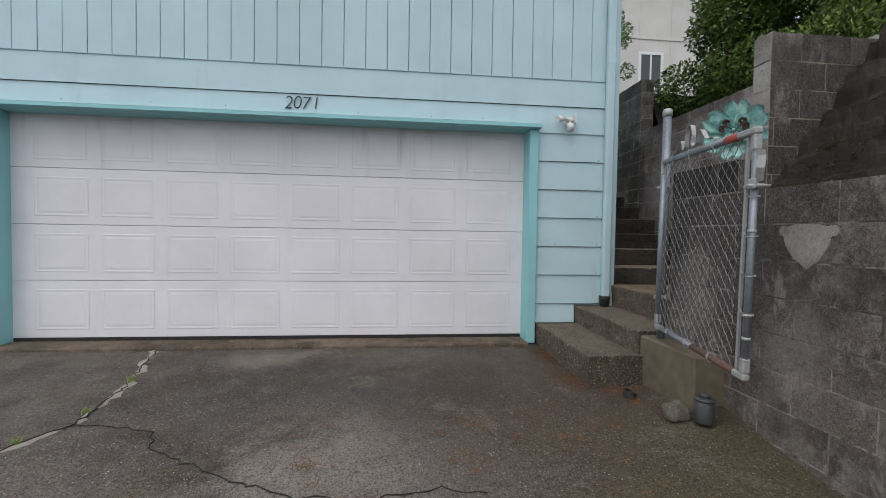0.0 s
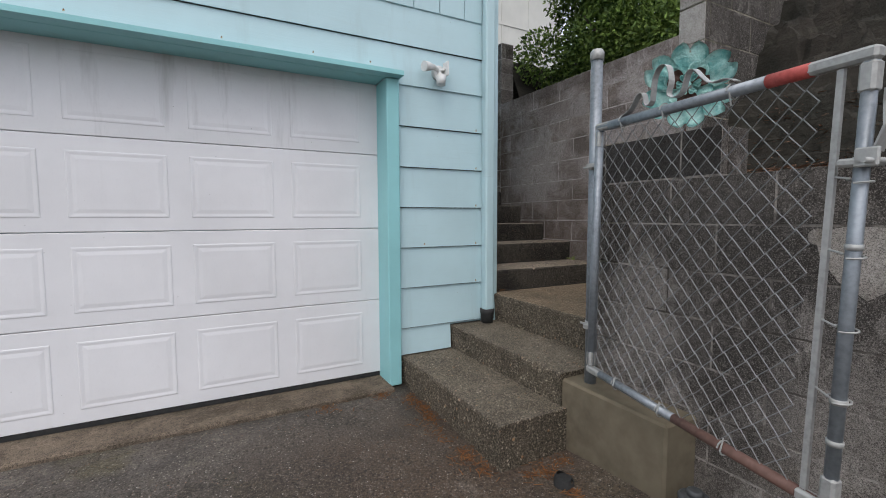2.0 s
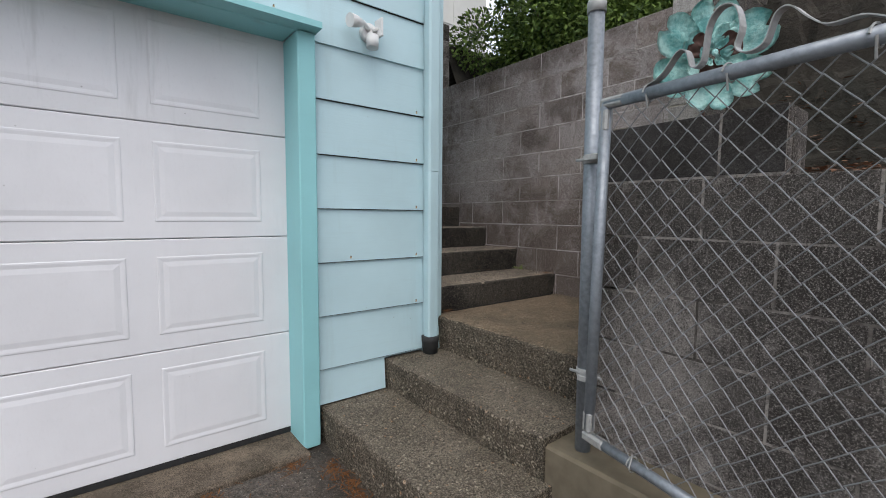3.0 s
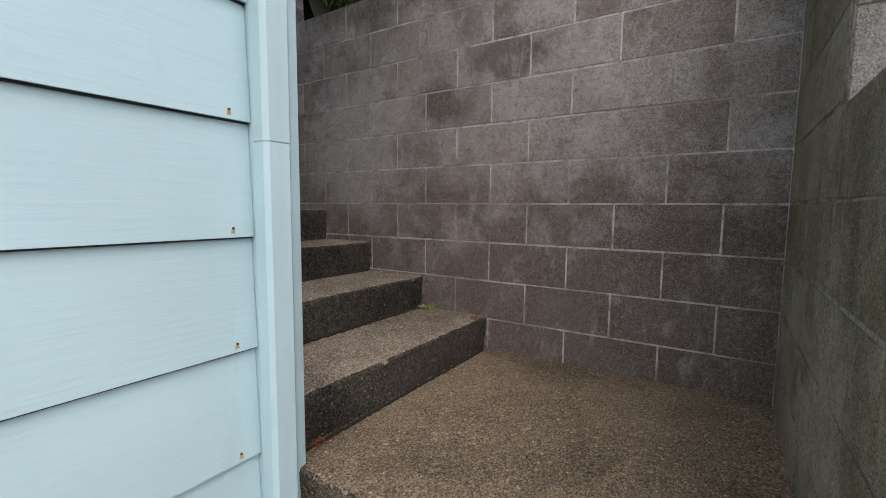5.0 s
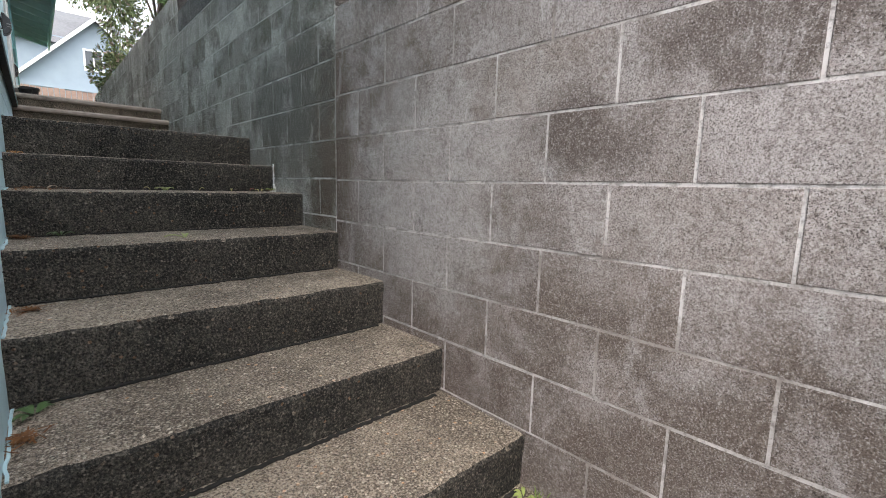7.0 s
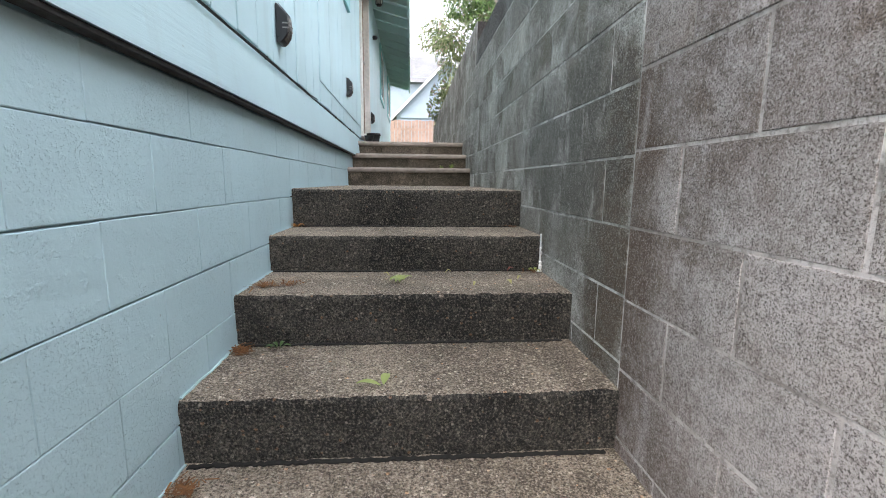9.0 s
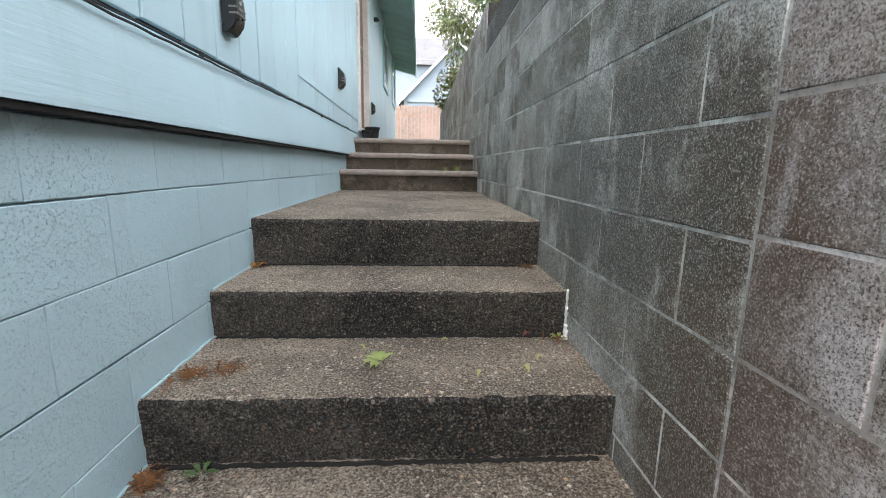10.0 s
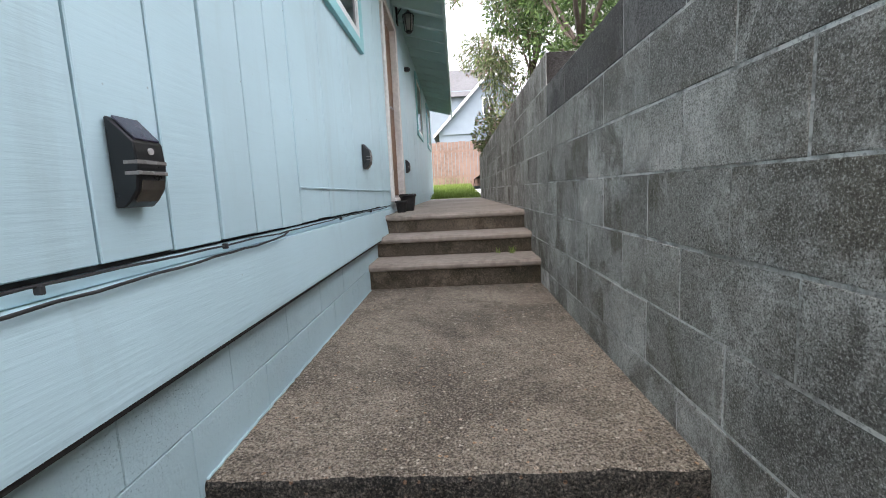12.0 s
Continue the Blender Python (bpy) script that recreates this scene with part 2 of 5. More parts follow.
BLOCK_DARK = block_material("dark_damp_block", (0.175, 0.153, 0.134), (0.21, 0.188, 0.17), (0.46, 0.42, 0.39), (0.05, 0.043, 0.038), 0.9, 0.6, (
    (2.6, 0.95, 0.75, 0.75, (0.05, 0.045, 0.042), 0.8), (2.95, 0.75, 0.2, 0.3, (0.34, 0.31, 0.285), 0.6), (2.15, 0.45, 0.2, 0.25, (0.34, 0.31, 0.285), 0.55), (3.1, 2.2, 0.25, 0.7, (0.055, 0.05, 0.045), 0.75)))
BLOCK_MOSSY = block_material("olive_mossy_block", (0.29, 0.255, 0.185), (0.33, 0.295, 0.22), (0.5, 0.46, 0.38), (0.13, 0.115, 0.07), 0.6, 0.6)
MORTAR = mortar_material("pale_mortar", (0.6, 0.555, 0.535), (0.33, 0.29, 0.265))
MORTAR_DARK = mortar_material("dull_mortar", (0.66, 0.64, 0.61), (0.27, 0.258, 0.235))
MORTAR_MOSSY = mortar_material("mossy_mortar", (0.33, 0.3, 0.245), (0.12, 0.11, 0.085))
MORTAR_DAMP = mortar_material("damp_mortar", (0.33, 0.3, 0.275), (0.085, 0.075, 0.067))
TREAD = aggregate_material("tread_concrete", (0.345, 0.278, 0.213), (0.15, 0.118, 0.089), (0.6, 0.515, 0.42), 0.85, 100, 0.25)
# Aggregate concrete with the upright faces' shade mixed into its dark tones.
RISER_SHADED = aggregate_material("shaded_riser_concrete", (0.078, 0.069, 0.057), (0.016, 0.015, 0.013), (0.22, 0.19, 0.157), 0.8, 105, 0.45)
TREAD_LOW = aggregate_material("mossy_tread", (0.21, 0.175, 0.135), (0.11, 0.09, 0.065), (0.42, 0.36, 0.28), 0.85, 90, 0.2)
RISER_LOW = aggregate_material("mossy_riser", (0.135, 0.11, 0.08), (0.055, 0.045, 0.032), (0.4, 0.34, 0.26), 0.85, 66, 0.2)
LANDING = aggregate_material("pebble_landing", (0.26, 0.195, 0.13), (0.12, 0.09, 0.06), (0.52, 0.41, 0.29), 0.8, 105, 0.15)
PLINTH = plain("mossy_concrete", (0.145, 0.12, 0.082), 0.9, wear=0.65, scale=14, bump=0.35)
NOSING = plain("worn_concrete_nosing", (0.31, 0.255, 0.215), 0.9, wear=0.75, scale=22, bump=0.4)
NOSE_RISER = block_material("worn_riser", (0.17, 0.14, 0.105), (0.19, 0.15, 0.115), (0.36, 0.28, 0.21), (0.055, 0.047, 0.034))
STEEL = plain("galvanised_steel", (0.27, 0.295, 0.325), 0.5, 0.6, wear=0.5, scale=55)
WIRE = plain("galvanised_wire", (0.235, 0.24, 0.245), 0.5, 0.5, wear=0.5, scale=80)
CAST = plain("cast_aluminium", (0.4, 0.4, 0.39), 0.6, 0.4, wear=0.4, scale=60)
RED = plain("red_spray_paint", (0.42, 0.07, 0.06), 0.6, wear=0.7, scale=70)
RUSTY = plain("brown_rusty_paint", (0.14, 0.075, 0.06), 0.7, wear=0.5, scale=50)
BLACK = plain("black_plastic", (0.008, 0.008, 0.009), 0.35, wear=0.2)
# Near-black for strips that stand in for shadow lines on the siding.
SHADOW_LINE = plain("shadow_line_black", (0.022, 0.02, 0.019), 0.9, wear=0.6, scale=40, bump=0.4)
FOOT_DARK = plain("near_black_foot", (0.016, 0.014, 0.012), 0.95, wear=0.5, scale=60, bump=0.6)
BLACK_MATT = plain("matt_black_rubber", (0.02, 0.02, 0.02), 0.75, wear=0.3)
SOLAR = plain("solar_cell", (0.05, 0.045, 0.07), 0.2, wear=0.2)
CLEAR = plain("pale_lens", (0.45, 0.44, 0.42), 0.2, wear=0.2)
LENS_GREY = plain("grey_lens", (0.2, 0.19, 0.18), 0.25, wear=0.2)
LENS_DARK = plain("smoky_lens", (0.07, 0.06, 0.05), 0.15, wear=0.5)
WHITE_PLASTIC = plain("white_plastic", (0.68, 0.68, 0.67), 0.45, wear=0.15)
CASING = plain("weathered_tan_casing", (0.66, 0.63, 0.59), 0.8, wear=0.55, scale=25, bump=0.4)
BROWN_WOOD = plain("brown_door", (0.2, 0.11, 0.06), 0.6, wear=0.5, scale=25)


# ---- builders ----
def box(bm, x0, x1, y0, y1, z0, z1, bevel=0.0):
    """An upright box; with a bevel its edges are cut."""
    vs = [bm.verts.new(c) for c in ((x0, y0, z0), (x1, y0, z0), (x1, y1, z0), (x0, y1, z0), (x0, y0, z1), (x1, y0, z1), (x1, y1, z1), (x0, y1, z1))]
    fs = [bm.faces.new([vs[i] for i in f]) for f in ((3, 2, 1, 0), (4, 5, 6, 7), (0, 1, 5, 4), (1, 2, 6, 5), (2, 3, 7, 6), (3, 0, 4, 7))]
    if bevel:
        edges = list({e for f in fs for e in f.edges})
        bmesh.ops.bevel(bm, geom=edges, offset=bevel, segments=1, affect="EDGES")
    return vs


def boxed(*dims, bevel=0.0):
    bm = bmesh.new()
    box(bm, *dims, bevel=bevel)
    return bm


def prism(bm, outline, a, b):
    """A closed outline (list of 3D points) swept by the vector from a to b."""
    d = Vector(b) - Vector(a)
    n = len(outline)
    lo = [bm.verts.new(p) for p in outline]
    hi = [bm.verts.new(Vector(p) + d) for p in outline]
    bm.faces.new(lo[::-1]), bm.faces.new(hi)
    for i in range(n):
        bm.faces.new((lo[i], lo[(i + 1) % n], hi[(i + 1) % n], hi[i]))


def tube(bm, pts, r, seg=8, cap=True):
    """A round bar along points; r may be a number or one for each point."""
    pts = [Vector(p) for p in pts]
    rs = r if isinstance(r, (list, tuple)) else [r] * len(pts)
    rings = []
    up = None
    for i, p in enumerate(pts):
        d = (pts[min(i + 1, len(pts) - 1)] - pts[max(i - 1, 0)]).normalized()
        if up is None or abs(up.dot(d)) > 0.95:
            up = Vector((0, 0, 1)) if abs(d.z) < 0.9 else Vector((1, 0, 0))
        s = d.cross(up).normalized()
        up = s.cross(d).normalized()
        rings.append([bm.verts.new(p + rs[i] * (math.cos(a) * s + math.sin(a) * up)) for a in (2 * math.pi * k / seg for k in range(seg))])
    for a, b in zip(rings, rings[1:]):
        for k in range(seg):
            bm.faces.new((a[k], a[(k + 1) % seg], b[(k + 1) % seg], b[k])).smooth = seg > 5
    if cap:
        bm.faces.new(rings[0][::-1]), bm.faces.new(rings[-1])


def tubed(pts, r, seg=10):
    bm = bmesh.new()
    tube(bm, pts, r, seg)
    return bm


def strip(bm, pts, wide, side, thick=0.004):
    """A flat bar along points, wide across the direction side."""
    side = Vector(side) * wide / 2
    pts = [Vector(p) for p in pts]
    rows = []
    for i, p in enumerate(pts):
        d = (pts[min(i + 1, len(pts) - 1)] - pts[max(i - 1, 0)]).normalized()
        n = d.cross(side).normalized() * thick / 2
        rows.append([bm.verts.new(p + v) for v in (-side - n, side - n, side + n, -side + n)])
    for a, b in zip(rows, rows[1:]):
        for k in range(4):
            bm.faces.new((a[k], a[(k + 1) % 4], b[(k + 1) % 4], b[k]))
    bm.faces.new(rows[0][::-1]), bm.faces.new(rows[-1])


def mesh_of(name, bm, material):
    bmesh.ops.recalc_face_normals(bm, faces=bm.faces)
    bmesh.ops.scale(bm, vec=(U, U, U), verts=bm.verts)
    me = bpy.data.meshes.new(name)
    bm.to_mesh(me)
    bm.free()
    me.materials.append(material)
    return me


def thing(name, label, category, at=(0, 0, 0), rz=0.0, group="", kind=""):
    """An Empty at a thing's base."""
    ob = tagged(new(name), label, category, group, kind)
    ob.empty_display_size = 0.1
    ob.matrix_basis = pose(at[0] * U, at[1] * U, at[2] * U, 0, 0, rz)
    return ob


def part(name, bm, material, parent, label=""):
    """One mesh under a thing or under a part, in its thing's own coordinates."""
    ob = new(name, mesh_of(name, bm, material))
    ob.parent = parent
    return tagged(ob, label)


def solo(name, bm, material, label, category, kind="", group=""):
    """A thing or a piece of the setting that is one mesh, in the plan's coordinates."""
    return tagged(new(name, mesh_of(name, bm, material)), label, category, group, kind)


def piece(name, me, parent, x, y, z, rz=0.0, tilt=0.0):
    """A piece on shared mesh data."""
    ob = new(name, me)
    ob.parent = parent
    ob.matrix_basis = pose(x * U, y * U, z * U, tilt, 0, rz)
    return ob


def block_mesh(length, height, depth, material, bev=0.004, j=0.006):
    """A concrete block with worn arrises; its face looks to -y, its left lower corner is the origin."""
    bm = bmesh.new()
    jx = j if j > 0.002 else 0.0002
    o = [(jx, 0.0, j), (length - jx, 0, j), (length - jx, 0, height - j), (jx, 0, height - j)]
    f = [bm.verts.new((x + (bev if k in (0, 3) else -bev), 0, z + (bev if k < 2 else -bev))) for k, (x, y, z) in enumerate(o)]
    r = [bm.verts.new((x, bev, z)) for x, y, z in o]
    b = [bm.verts.new((x, depth, z)) for x, y, z in o]
    bm.faces.new(f)
    for k in range(4):
        m = (k + 1) % 4
        bm.faces.new((f[k], r[k], r[m], f[m]))
        bm.faces.new((r[k], b[k], b[m], r[m]))
    return mesh_of("block", bm, material)


BLOCK_SEED = random.Random(5)


def lay_blocks(parent, origin, heading, length, z0, courses, lb, hb, material, phase=0.0, proud=0.002, bev=0.0018, j=0.0044):
    """Courses of block in half bond along a wall face. heading: degrees of the run; the face looks to its right-hand side."""
    full = block_mesh(lb, hb, 0.06, material, bev, j)
    half = {}
    a = radians(heading)
    for k in range(courses):
        s = -lb + (phase + 0.5 * (k % 2)) % 1.0 * lb
        while s < length - 0.02:
            s0, s1 = max(s, 0.0), min(s + lb, length)
            s += lb
            if s1 - s0 < 0.008:
                continue
            w = round(s1 - s0, 3)
            me = full if abs(w - lb) < 0.002 else half.setdefault(w, None)
            if me is None:
                me = half[w] = block_mesh(w, hb, 0.06, material, bev, j)
            d = BLOCK_SEED.uniform(0, proud)
            piece("block", me, parent, origin[0] + s0 * math.cos(a) + d * math.sin(a), origin[1] + s0 * math.sin(a) - d * math.cos(a), z0 + k * hb + BLOCK_SEED.uniform(-0.0015, 0.0015), heading)


# ---- ground ----
def drive_z(x, y):
    if y > 2.5:
        return -0.045 - 0.022 * (4.45 - y)
    return -0.088 - 0.055 * (2.5 - y) if y > -30 else -1.8755


def build_ground():
    bm = bmesh.new()
    xs = [-400, -150, -60, -25, -14, -9] + [-7 + 0.25 * i for i in range(42)] + [4, 6, 10, 20, 50, 150, 400]
    ys = [-400, -150, -60, -25, -12, -8, -5] + [-4 + 0.25 * i for i in range(35)] + [4.75, 8, 14, 30, 60, 150, 400]
    grid = []
    for y in ys:
        row = []
        for x in xs:
            z = drive_z(x, min(y, 4.5))
            if -7 < x < 4 and -4 < y < 4.4:
                z += 0.012 * noise.noise((x * 0.9, y * 0.9, 0)) + 0.004 * noise.noise((x * 4, y * 4, 3))
            z += 0.10 * max(0, min(1, (x - 1.65) / 0.6)) * math.exp(-((y - 2.75) / 0.42) ** 2) if x < 4 else 0
            row.append(bm.verts.new((x, y, z)))
        grid.append(row)
    for a, b in zip(grid, grid[1:]):
        for i in range(len(xs) - 1):
            bm.faces.new((a[i], a[i + 1], b[i + 1], b[i])).smooth = True
    g = Graph("old_driveway")
    dist = g.cells(95, "Distance")
    tone = g.cells(95, "Color")
    sp = g.t.nodes.new("ShaderNodeSeparateColor")
    g.put(sp.inputs[0], tone)
    fine = g.noise(80, 4, 0.85)
    mid = g.noise(36, 6, 0.8)
    patch = g.noise(1.1, 8, 0.72, None, 0.15)
    stain = g.noise(0.75, 7, 0.68, g.stretch(1.2, 0.85, 1), 0.2)
    moss = g.noise(1.7, 6, 0.65)
    worn = g.noise(2.1, 8, 0.78, None, 0.1)
    c = g.mix(g.ramp(patch, 0.42, 0.6), (0.135, 0.117, 0.102), (0.056, 0.046, 0.037))
    c = g.mix(g.ramp(stain, 0.5, 0.58, 0, 0.7), c, (0.036, 0.031, 0.027))
    c = g.mix(g.ramp(moss, 0.56, 0.66, 0, 0.5), c, (0.105, 0.09, 0.04))
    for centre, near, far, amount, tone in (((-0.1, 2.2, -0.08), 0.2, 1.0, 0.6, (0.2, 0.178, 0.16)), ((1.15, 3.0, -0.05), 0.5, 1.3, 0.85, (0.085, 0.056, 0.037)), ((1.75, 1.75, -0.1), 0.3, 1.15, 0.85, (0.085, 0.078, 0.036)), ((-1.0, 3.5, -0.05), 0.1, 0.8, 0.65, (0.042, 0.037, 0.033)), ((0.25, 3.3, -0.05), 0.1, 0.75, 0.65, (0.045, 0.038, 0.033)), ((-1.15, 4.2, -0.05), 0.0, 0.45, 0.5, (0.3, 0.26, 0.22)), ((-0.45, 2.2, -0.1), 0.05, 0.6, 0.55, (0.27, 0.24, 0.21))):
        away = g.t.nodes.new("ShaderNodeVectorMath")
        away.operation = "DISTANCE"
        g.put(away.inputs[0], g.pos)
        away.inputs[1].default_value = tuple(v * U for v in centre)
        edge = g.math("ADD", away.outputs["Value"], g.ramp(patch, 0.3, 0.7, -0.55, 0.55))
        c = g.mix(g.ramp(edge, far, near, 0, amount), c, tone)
    c = g.mix(g.ramp(worn, 0.54, 0.7, 0, 0.38), c, (0.29, 0.255, 0.22))
    c = g.mix(g.ramp(mid, 0.5, 0.66, 0, 0.6), c, (0.033, 0.029, 0.026))
    stone = g.mix(sp.outputs[0], (0.055, 0.046, 0.037), (0.45, 0.40, 0.34))
    stone = g.mix(g.ramp(sp.outputs[2], 0.86, 0.9, 0, 0.7), stone, (0.3, 0.13, 0.05))
    c = g.mix(g.math("MULTIPLY", g.ramp(dist, 0.4, 0.28), g.math("MULTIPLY", g.ramp(sp.outputs[1], 0.6, 0.85, 0, 0.75), g.ramp(worn, 0.4, 0.58, 0.35, 1.0))), c, stone)
    flake = g.cells(70, "Distance")
    lot = g.t.nodes.new("ShaderNodeSeparateColor")
    g.put(lot.inputs[0], g.cells(70, "Color"))
    c = g.mix(g.math("MULTIPLY", g.ramp(flake, 0.27, 0.2), g.ramp(lot.outputs[0], 0.87, 0.92, 0, 0.7)), c, g.mix(lot.outputs[1], (0.42, 0.36, 0.28), (0.66, 0.63, 0.58)))
    c = g.mix(g.ramp(fine, 0.52, 0.6, 0, 0.8), c, (0.016, 0.014, 0.012))
    c = g.mix(g.ramp(fine, 0.44, 0.36, 0, 0.34), c, (0.4, 0.345, 0.28))
    h = g.math("ADD", g.ramp(dist, 0.5, 0.0), g.math("MULTIPLY", fine, -0.7))
    m = g.done(c, g.ramp(stain, 0.47, 0.6, 0.85, 0.5), g.bump(h, 0.7, 0.008), 0, 0.35)
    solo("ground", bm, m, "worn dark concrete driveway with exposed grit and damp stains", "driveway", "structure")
    solo("pavement", boxed(-4.2, 1.42, 4.44, 4.8, -0.4, -0.012, bevel=0.012), NOSE_RISER, "narrow concrete threshold under the garage door", "threshold", "structure")


build_ground()


def crack(pts, wide, material, label, lift=0.004):
    """A filled crack that wanders over the driveway."""
    rng = random.Random(len(pts) * 7 + int(wide * 1000))
    bm = bmesh.new()
    line = []
    for (x0, y0), (x1, y1) in zip(pts, pts[1:]):
        n = max(3, int(math.hypot(x1 - x0, y1 - y0) / 0.05))
        line += [(x0 + (x1 - x0) * i / n + rng.uniform(-0.02, 0.02), y0 + (y1 - y0) * i / n + rng.uniform(-0.02, 0.02)) for i in range(n)]
    line.append(pts[-1])
    rows = []
    for i, (x, y) in enumerate(line):
        a, b = line[max(i - 1, 0)], line[min(i + 1, len(line) - 1)]
        d = Vector((b[1] - a[1], a[0] - b[0], 0)).normalized() * wide * rng.uniform(0.1, 0.75)
        z = drive_z(x, y) + 0.012 * noise.noise((x * 0.9, y * 0.9, 0)) + 0.004 * noise.noise((x * 4, y * 4, 3)) + lift
        rows.append((bm.verts.new((x - d.x, y - d.y, z - 0.002)), bm.verts.new((x, y, z + 0.003)), bm.verts.new((x + d.x, y + d.y, z - 0.002))))
    for a, b in zip(rows, rows[1:]):
        for k in (0, 1):
            bm.faces.new((a[k], a[k + 1], b[k + 1], b[k]))
    solo("trim", bm, material, label, "crack", "structure")


CRACK_PALE = plain("crack_filler", (0.3, 0.27, 0.235), 0.9, wear=0.6, scale=60, bump=0.5)
CRACK_DARK = plain("crack_shadow", (0.018, 0.015, 0.013), 0.95, wear=0.3)
crack([(-2.31, 4.44), (-2.25, 4.2), (-2.15, 3.92), (-2.06, 3.65), (-2.0, 3.43), (-1.97, 3.1), (-1.95, 2.85), (-2.03, 2.68), (-2.11, 2.54), (-2.6, 2.1), (-3.4, 1.6)], 0.06, CRACK_PALE, "pale filled crack across the driveway")
crack([(-2.3, 4.44), (-2.15, 3.92), (-2.0, 3.43), (-1.95, 2.85), (-2.11, 2.54), (-2.6, 2.1)], 0.011, CRACK_DARK, "dark crack line in the driveway", 0.009)
crack([(-1.95, 2.85), (-1.7, 2.8), (-1.44, 2.73), (-1.33, 2.5), (-0.92, 2.25), (-0.46, 2.04), (-0.14, 1.99), (0.23, 2.05), (0.45, 2.0)], 0.007, CRACK_DARK, "thin dark crack in the driveway")

# ---- house front ----
FACE = 4.568
HOUSE_W, HOUSE_END = -5.6, 20.0


def build_front():
    wall = thing("wall_south", "pale blue painted house front with lap boards below and grooved boards above", "wall", (0, 0, 0), kind="structure")
    core = boxed(HOUSE_W, -3.81, FACE + 0.03, FACE + 0.22, -0.3, 5.4)
    box(core, 1.42, 2.40, FACE + 0.03, FACE + 0.22, -0.3, 5.4)
    box(core, -3.81, 1.42, FACE + 0.03, FACE + 0.22, 2.28, 5.4)
    part("sheathing", core, PAINT, wall)
    laps = [0.187, 0.395, 0.709, 1.02, 1.33, 1.635, 1.94, 2.24, 2.53, 2.825]
    for i, (a, b) in enumerate(zip(laps, laps[1:])):
        spans = [(1.505, 2.252)] if i < 7 else [(HOUSE_W, 2.252)]
        if i == 0:
            spans = [(1.505, 1.955)]
        if i == 7:
            spans = [(HOUSE_W, -3.902), (1.505, 2.252)]
            part("lap_board", lap(-3.902, 1.505, 2.335, b), PAINT_H, wall)
        for x0, x1 in spans:
            part("lap_board", lap(x0, x1, a, b), PAINT_H, wall)
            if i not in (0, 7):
                # Thin dark strip draws the shadow under the lap's lip.
                part("lap_shadow", boxed(x0 + 0.002, x1 - 0.002, FACE - 0.007, FACE + 0.02, a - 0.0045, a + 0.002), SHADOW_LINE, wall, "dark strip painting the shadow under the lap")
    rng = random.Random(3)
    x = HOUSE_W
    while x < 2.24:
        x1 = min(x + 0.2195, 2.252)
        bm = bmesh.new()
        box(bm, x + 0.003, x1 - 0.003, FACE - 0.012 + rng.uniform(-0.002, 0.002), FACE + 0.03, 2.812, 5.3, bevel=0.003)
        part("plank", bm, PAINT, wall)
        x = x1
    return wall


def lap(x0, x1, z0, z1):
    """A lap board: thick at its lower edge, tucked under the next one."""
    bm = bmesh.new()
    prism(bm, [(x0, FACE - 0.0135, z0), (x0, FACE - 0.0135, z0 + 0.003), (x0, FACE + 0.002, z1 + 0.015), (x0, FACE + 0.028, z1 + 0.015), (x0, FACE + 0.028, z0 + 0.012), (x0, FACE, z0)], (x0, 0, 0), (x1, 0, 0))
    return bm


def build_garage_door():
    door = thing("door_1", "closed white sectional garage door with raised panels", "garage door", (0, 0, 0), kind="structure")
    y = 4.735
    edges = [0.022, 0.605, 1.168, 1.732, 2.30]
    for a, b in zip(edges, edges[1:]):
        bm = bmesh.new()
        box(bm, -3.805, 1.415, y, y + 0.045, a + 0.002, b - 0.002, bevel=0.004)
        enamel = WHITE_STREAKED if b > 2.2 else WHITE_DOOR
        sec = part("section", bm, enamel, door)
        for k in range(8):
            x0 = -3.585 + 0.6215 * k
            x1 = x0 + 0.5
            z0, z1 = a + 0.085, b - 0.088
            bm = bmesh.new()
            ring = []
            for d, o in ((0, -0.0005), (0.004, -0.003), (0.011, -0.0033), (0.026, -0.0012), (0.05, -0.004)):
                ring.append([bm.verts.new(c) for c in ((x0 + d, y + o, z0 + d), (x1 - d, y + o, z0 + d), (x1 - d, y + o, z1 - d), (x0 + d, y + o, z1 - d))])
            for p, q in zip(ring, ring[1:]):
                for i in range(4):
                    bm.faces.new((p[i], p[(i + 1) % 4], q[(i + 1) % 4], q[i]))
            bm.faces.new(ring[-1])
            part("panel", bm, enamel, sec)
    part("bottom_seal", boxed(-3.805, 1.415, y + 0.004, y + 0.04, -0.012, 0.022, bevel=0.004), BLACK_MATT, door, "black rubber seal")


def build_door_trim():
    t = thing("trim", "teal painted wooden surround of the garage door", "door trim", (0, 0, 0), kind="structure")
    part("jamb_board", boxed(1.405, 1.503, 4.515, 4.75, -0.03, 2.262, bevel=0.006), TEAL, t)
    part("jamb_board", boxed(-3.9, -3.795, 4.515, 4.75, -0.03, 2.262, bevel=0.006), TEAL, t)
    part("header", boxed(-3.795, 1.405, 4.53, 4.75, 2.262, 2.29, bevel=0.004), TEAL, t)
    bm = bmesh.new()
    prism(bm, [(-3.94, 4.44, 2.268), (-3.94, 4.44, 2.3), (-3.94, 4.565, 2.335), (-3.94, 4.565, 2.264)], (0, 0, 0), (5.452, 0, 0))
    part("drip_cap", bm, TEAL, t)


wall_front = build_front()
build_garage_door()
build_door_trim()

# ---- house side, above the stairs ----
SIDE = 2.42


